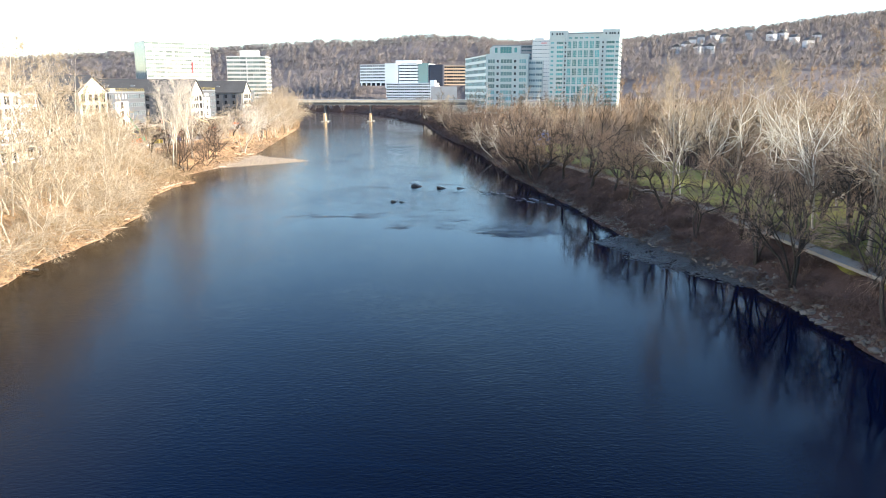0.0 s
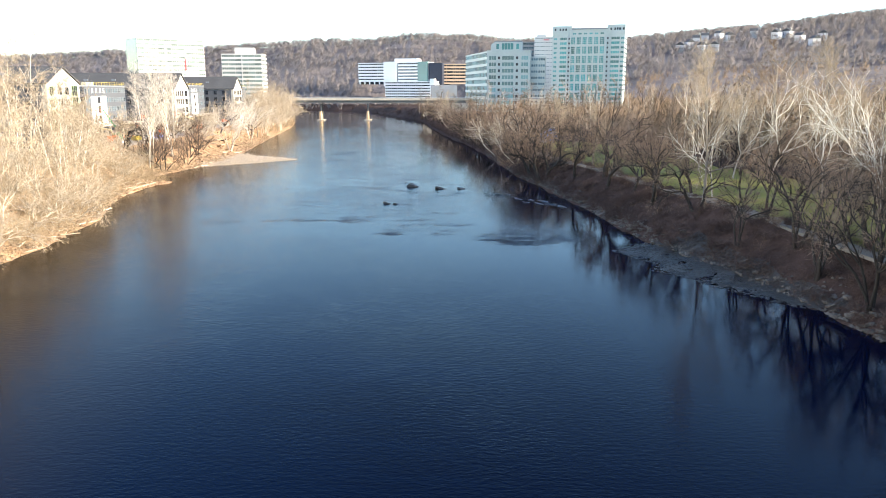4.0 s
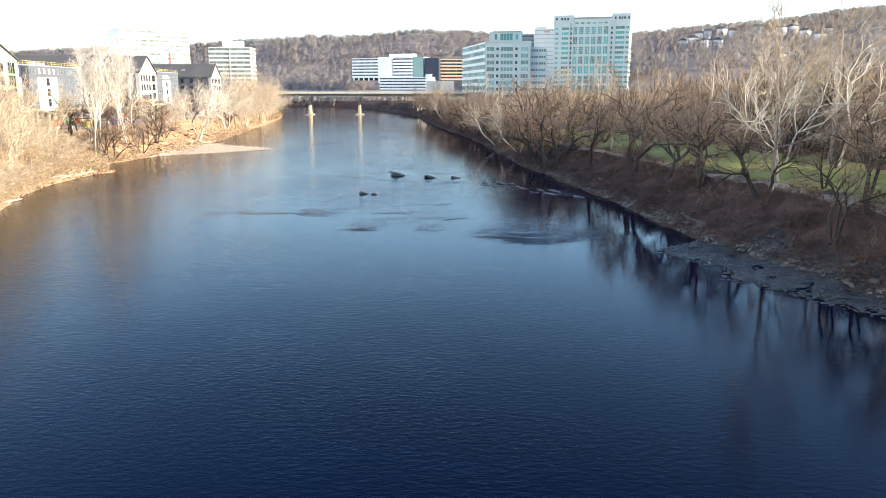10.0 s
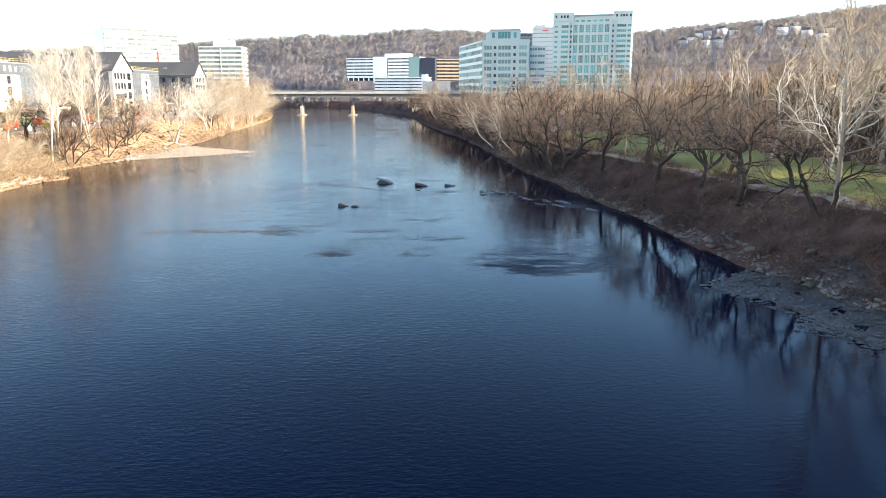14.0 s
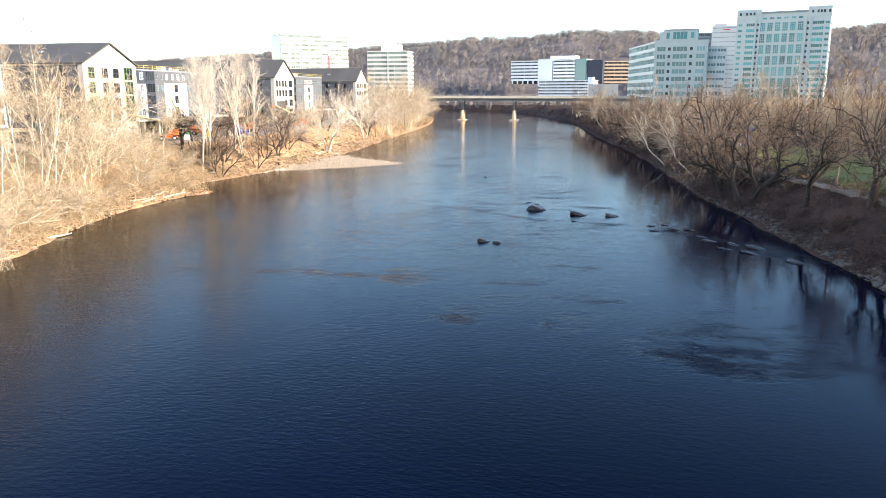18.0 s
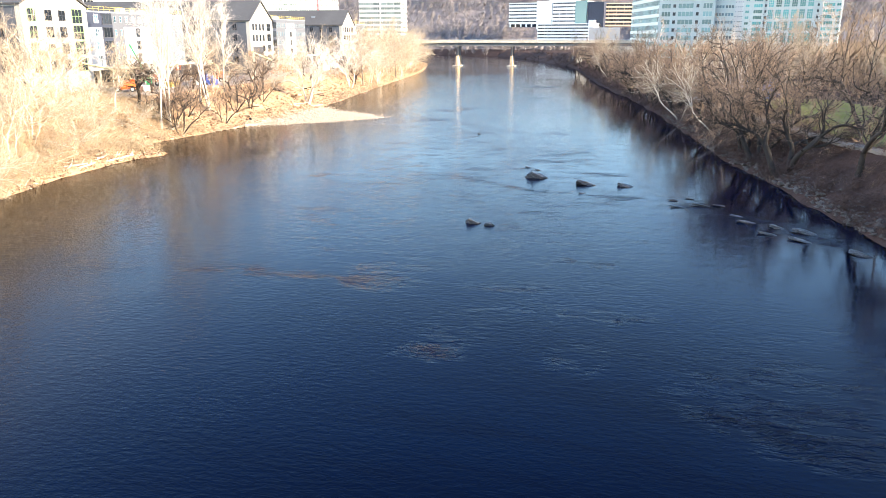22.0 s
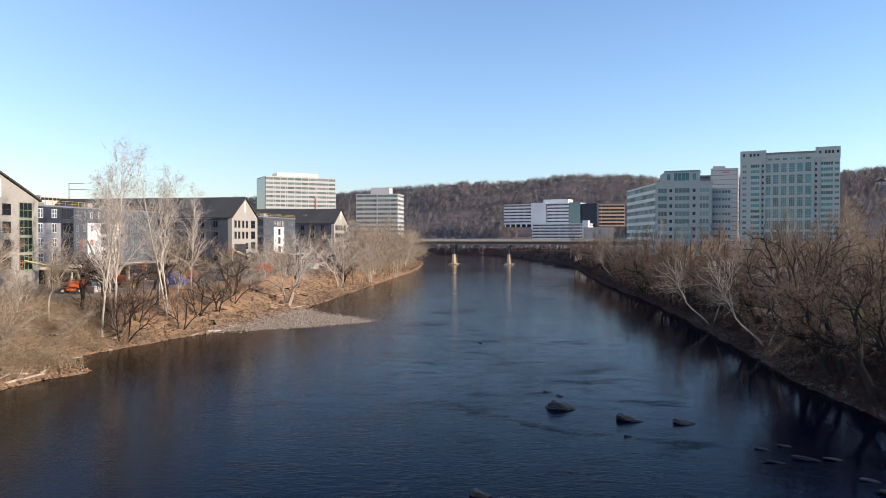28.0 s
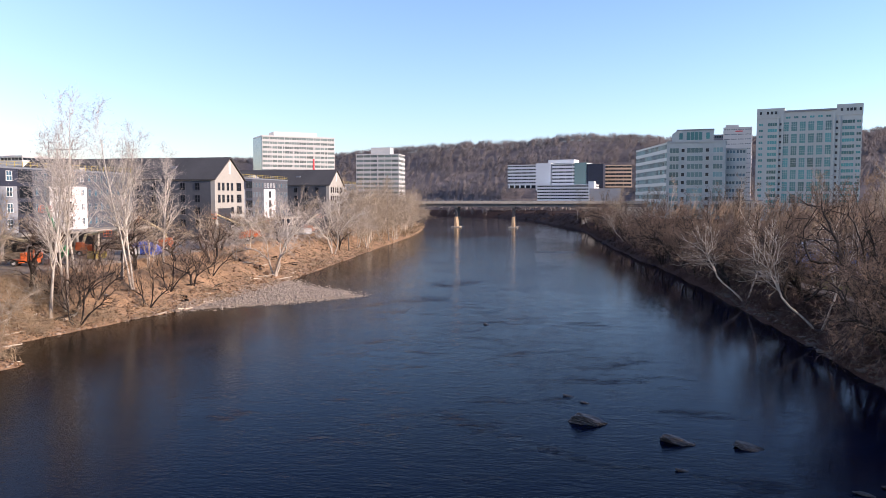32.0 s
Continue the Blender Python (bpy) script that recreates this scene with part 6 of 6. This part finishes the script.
def tangle(name, line, side, n, depth, tall, material, label, seed, clump=6.0, thick=0.022):
    """Brush on a bank: arching stems in clumps, each with a few shoots."""
    r = np.random.default_rng(seed)
    m = n // 12
    at = np.array([along(line, float(q)) for q in r.random(m)])
    inland = r.uniform(0.1, depth, m)
    at[:, 0] += side * inland
    root = np.repeat(at, 12, 0) + r.normal(0, 0.45, (m * 12, 2))
    g = np.maximum(ground(root[:, 0], root[:, 1]), 0)
    foot = np.stack([root[:, 0], root[:, 1], g - 0.05], -1)
    h = np.repeat(r.uniform(0.35, 1.0, m) * tall, 12) * r.uniform(0.4, 1.1, m * 12)
    lean = r.normal(0, 0.55, (m * 12, 2)) * h[:, None]
    mid = foot + np.stack([lean[:, 0] * 0.4, lean[:, 1] * 0.4, h * 0.7], -1)
    tip = mid + np.stack([lean[:, 0], lean[:, 1], h * 0.25], -1)
    foots, tips, wide = [foot, mid], [mid + (mid - foot) * 0.15, tip], [np.full(len(foot), thick), np.full(len(foot), thick * 0.8)]
    for _ in range(4):
        u = r.uniform(0.35, 1, (len(foot), 1))
        p = foot + (mid - foot) * u
        q = p + np.stack([r.normal(0, 0.42, len(foot)) * h, r.normal(0, 0.42, len(foot)) * h, r.uniform(0.0, 0.4, len(foot)) * h], -1)
        foots.append(p), tips.append(q), wide.append(np.full(len(foot), thick * 0.7))
    return slivers(name, np.concatenate(foots), np.concatenate(tips), np.concatenate(wide), material, label, "brush", True)


tangle("bank_brush", near_right, 1, 20000, 13.5, 1.5, M["brush_shaded"], "dense dark brown bramble and dry brush on the shaded bank", 21, thick=0.024)
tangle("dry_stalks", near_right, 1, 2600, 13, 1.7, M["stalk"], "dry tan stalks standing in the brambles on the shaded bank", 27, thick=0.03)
tangle("water_brush", [p for p in BANK_R if 140 < p[1] < 600], 1, 9000, 5.5, 2.6, M["brush_shaded"], "dark brown brush hanging over the water's edge", 26, thick=0.04)
tangle("far_brush", [p for p in BANK_R if 289 < p[1] < 870], 1, 4000, 14, 3.4, M["brush_shaded"], "dark brown brush on the far shaded bank", 22, thick=0.07)
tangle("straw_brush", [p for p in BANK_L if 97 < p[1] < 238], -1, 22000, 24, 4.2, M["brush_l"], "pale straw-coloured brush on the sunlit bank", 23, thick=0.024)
tangle("slope_brush", [p for p in BANK_L if 203 < p[1] < 400], -1, 9000, 17, 1.5, M["brush_l"], "sparse dry weeds and twigs on the earth slope", 24, thick=0.025)
tangle("end_brush", [p for p in BANK_L if 390 < p[1] < 640], -1, 2600, 15, 4.5, M["brush_l"], "tan riverside brush before the bridge", 25, thick=0.06)

# driftwood at the waterline


def drift_log(x, y, length, r, turn, tilt, seed):
    """A bleached log with a broken stub or two."""
    rng = random.Random(seed)
    w = Wood()
    pts, dirs = wander(rng, Vector((-length / 2, 0, 0)), Vector((1, 0, 0)), length, 5, 0.07, 0)
    w.stem(pts, [r * (1.25 - 0.15 * k) for k in range(6)], 7)
    for k in range(3):
        i = rng.randint(1, 4)
        p, _ = wander(rng, pts[i], sprout(rng, dirs[i], 0.9), length * rng.uniform(0.12, 0.3), 2, 0.15, 0.1)
        w.stem(p, [r * 0.5, r * 0.35, r * 0.15], 5)
    ob = new("driftwood_log", mesh_of("driftwood_log", w.v, w.f, M["drift"], True))
    ob.matrix_world = pose(x, y, max(float(ground(x, y)), 0) + r * 0.6, 0, tilt, turn)
    tagged(ob, "bleached driftwood log lying at the water's edge", "log", "driftwood on the bank")


drift = random.Random(91)
for k in range(66):
    y = drift.uniform(99, 212) if k < 36 else drift.uniform(214, 300) if k < 46 else drift.uniform(150, 236)
    x = float(np.interp(y, *zip(*LEFT))) - (abs(drift.gauss(1.2, 2.2)) if k < 46 else drift.uniform(3, 13))
    drift_log(x, y, drift.uniform(1.5, 6.5), drift.uniform(0.06, 0.19), drift.gauss(80, 40), drift.gauss(0, 6), k)

fallen = random.Random(58)
for k in range(34):
    y = fallen.uniform(222, 330)
    x = float(np.interp(y, *zip(*LEFT))) - fallen.uniform(2, 13)
    w = Wood()
    n = fallen.uniform(1.2, 4.5)
    pts, dirs = wander(fallen, Vector((-n / 2, 0, 0)), Vector((1, 0, 0)), n, 4, 0.12, 0)
    r0 = fallen.uniform(0.08, 0.22)
    w.stem(pts, [r0 * (1.2 - 0.2 * i) for i in range(5)], 6)
    ob = new("fallen_branch", mesh_of("fallen_branch", w.v, w.f, M["dark" if k % 3 else "drift"], True))
    ob.matrix_world = pose(x, y, max(float(ground(x, y)), 0) + r0 * 0.7, 0, fallen.gauss(0, 8), fallen.uniform(0, 180))
    tagged(ob, "dark fallen branch lying on the earth slope" if k % 3 else "bleached broken branch lying on the earth slope", "branch", "fallen branches on the slope")
for k in range(26):
    y = fallen.uniform(205, 300)
    x = float(np.interp(y, *zip(*LEFT))) - (fallen.uniform(0, 1.5) if k < 16 else fallen.uniform(2, 11))
    b = new("boulder", boulder(40 + k % 5))
    b.data.materials[0] = M["gravel" if k < 16 else "clod"]
    size = fallen.uniform(0.25, 0.55) if k < 16 else fallen.uniform(0.4, 0.9)
    b.matrix_world = pose(x, y, max(float(ground(x, y)), 0) + 0.1 * size, 0, 0, fallen.uniform(0, 360)) @ Matrix.Diagonal((size * 1.3, size, size * 0.7, 1))
    tagged(b, "pale boulder at the foot of the earth bank" if k < 16 else "lump of brown earth on the slope", "rock" if k < 16 else "earth", "boulders on the sunlit bank")

# ---- woods on the hills ----


def hill_woods(name, n, x0, x1, y0, y1, seed, label, tall=(10, 17), thick=0.36, keep=lambda x, y: x > -9999, mat="woods", sunk=0.0, twigs=35):
    """Bare woods: for every tree a stem and a rounded burst of twigs."""
    r = np.random.default_rng(seed)
    x, y = r.uniform(x0, x1, n), r.uniform(y0, y1, n)
    ok = keep(x, y)
    x, y = x[ok], y[ok]
    n = len(x)
    z = ground(x, y) - sunk
    h = r.uniform(*tall, n)
    k = twigs
    root = np.repeat(np.stack([x, y, z], -1), k, 0)
    hh = np.repeat(h, k)
    wide = np.repeat(r.uniform(0.3, 0.46, n), k) * hh
    around, out, up = r.uniform(0, 6.28, n * k), np.sqrt(r.random(n * k)), r.uniform(0.04, 0.8, n * k)
    side = np.stack([np.cos(around), np.sin(around), 0 * up], -1)
    burst = r.random(n * k) < 0.6
    way = r.normal(0, 1, (n * k, 3))
    way /= np.linalg.norm(way, axis=1, keepdims=True)
    way[:, 2] = way[:, 2] * 0.85 + 0.15
    heart = root + np.stack([0 * up, 0 * up, hh * r.uniform(0.34, 0.58, n * k)], -1)
    foot = np.where(burst[:, None], heart + way * (0.3 * wide)[:, None], root + side * (out * wide * 0.45)[:, None] + np.stack([0 * up, 0 * up, up * hh * 0.75], -1))
    tip = np.where(burst[:, None], heart + way * np.stack([wide, wide, 0.42 * hh], -1) * r.uniform(0.75, 1.1, (n * k, 1)),
                   root + side * (out * wide)[:, None] + np.stack([0 * up, 0 * up, np.minimum(up + 0.2, 0.95 - 0.25 * out ** 2) * hh], -1) + r.normal(0, 0.4, (n * k, 3)))
    stem = np.stack([x, y, z - 0.5], -1)
    crown = (foot + tip) / 2 - root - np.stack([0 * up, 0 * up, 0.4 * hh], -1)
    crown = crown / np.linalg.norm(crown, axis=1, keepdims=True) * 0.55 + np.array([0.1, -0.3, 0.6])
    crown /= np.linalg.norm(crown, axis=1, keepdims=True)
    crown = np.concatenate([crown, np.tile([0.0, -0.7, 0.7], (n, 1))])
    return slivers(name, np.concatenate([foot, stem]), np.concatenate([tip, stem + np.stack([r.normal(0, 0.5, n), r.normal(0, 0.5, n), h * 0.85], -1)]),
                   np.concatenate([np.full(n * k, thick), np.full(n, thick * 1.2)]), M[mat], label, "woods", True, crown)


hill_woods("hill_woods", 7400, -760, 860, 960, 1302, 41, "bare brown woods over the distant hills", thick=0.17, twigs=80, keep=lambda x, y: ~((x > -110) & (x < 45) & (y < 1035)) & (y > np.interp(x, [-300, 60, 300], [975, 975, 760])))
hill_woods("slope_woods", 1500, 150, 760, 620, 960, 42, "bare woods on the near slope of the hill", (10, 15), 0.24, mat="dark_twig")
hill_woods("plain_woods", 900, 115, 480, 150, 620, 45, "bare woods on the flat land behind the lawn", (11, 17), 0.2, keep=lambda x, y: ~((x < 160) & (y > 560)), mat="dark_twig")
hill_woods("valley_woods", 800, -420, -5, 870, 985, 43, "bare trees along the river bend below the hill", (8, 13), 0.4, keep=lambda x, y: ~within(RIVER, x, y) & ~((x > -105) & (y > 935)))
hill_woods("town_woods", 260, -420, -130, 560, 860, 44, "bare trees between the offices beyond the apartments", (8, 13), 0.3, keep=lambda x, y: ~within(RIVER, x, y) & (np.hypot(x + 225, y - 700) > 50))
hill_woods("ridge_woods", 1700, -760, 860, 1258, 1302, 46, "bare woods along the ridge of the hills", (12, 17), 0.24, sunk=3.5)
# extra trees, added to keep the low sun off the bank
hill_woods("shade_woods", 520, 78, 190, 168, 300, 48, "dense bare woods added beyond the lawn for their shade", (16, 21), 0.19, twigs=70, mat="dark_twig")
hill_woods("lawn_edge_woods", 330, 62, 122, 62, 330, 47, "bare brown woods along the far edge of the lawn", (12, 17), 0.08, twigs=70, keep=lambda x, y: x > np.interp(y, [62, 180, 330], [76, 72, 54]), mat="dark_twig")
hill_woods("river_woods", 480, 24, 118, 285, 590, 49, "bare brown woods between the lawn and the offices", (11, 17), 0.13, keep=lambda x, y: (x > np.interp(y, [285, 590], [44, 16])) & ~((x > 34) & (y > 500)), mat="dark_twig")
# mostly out of view; added so their shadow falls on the near bank trees
hill_woods("path_woods", 300, 66, 106, 20, 112, 50, "dense bare woods added by the footpath to shade the bank", (18, 24), 0.19, twigs=70, mat="dark_twig")
hill_woods("ridge_thicket", 1500, -760, 860, 1272, 1302, 51, "low thicket under the woods along the ridge", (4, 7), 0.4)
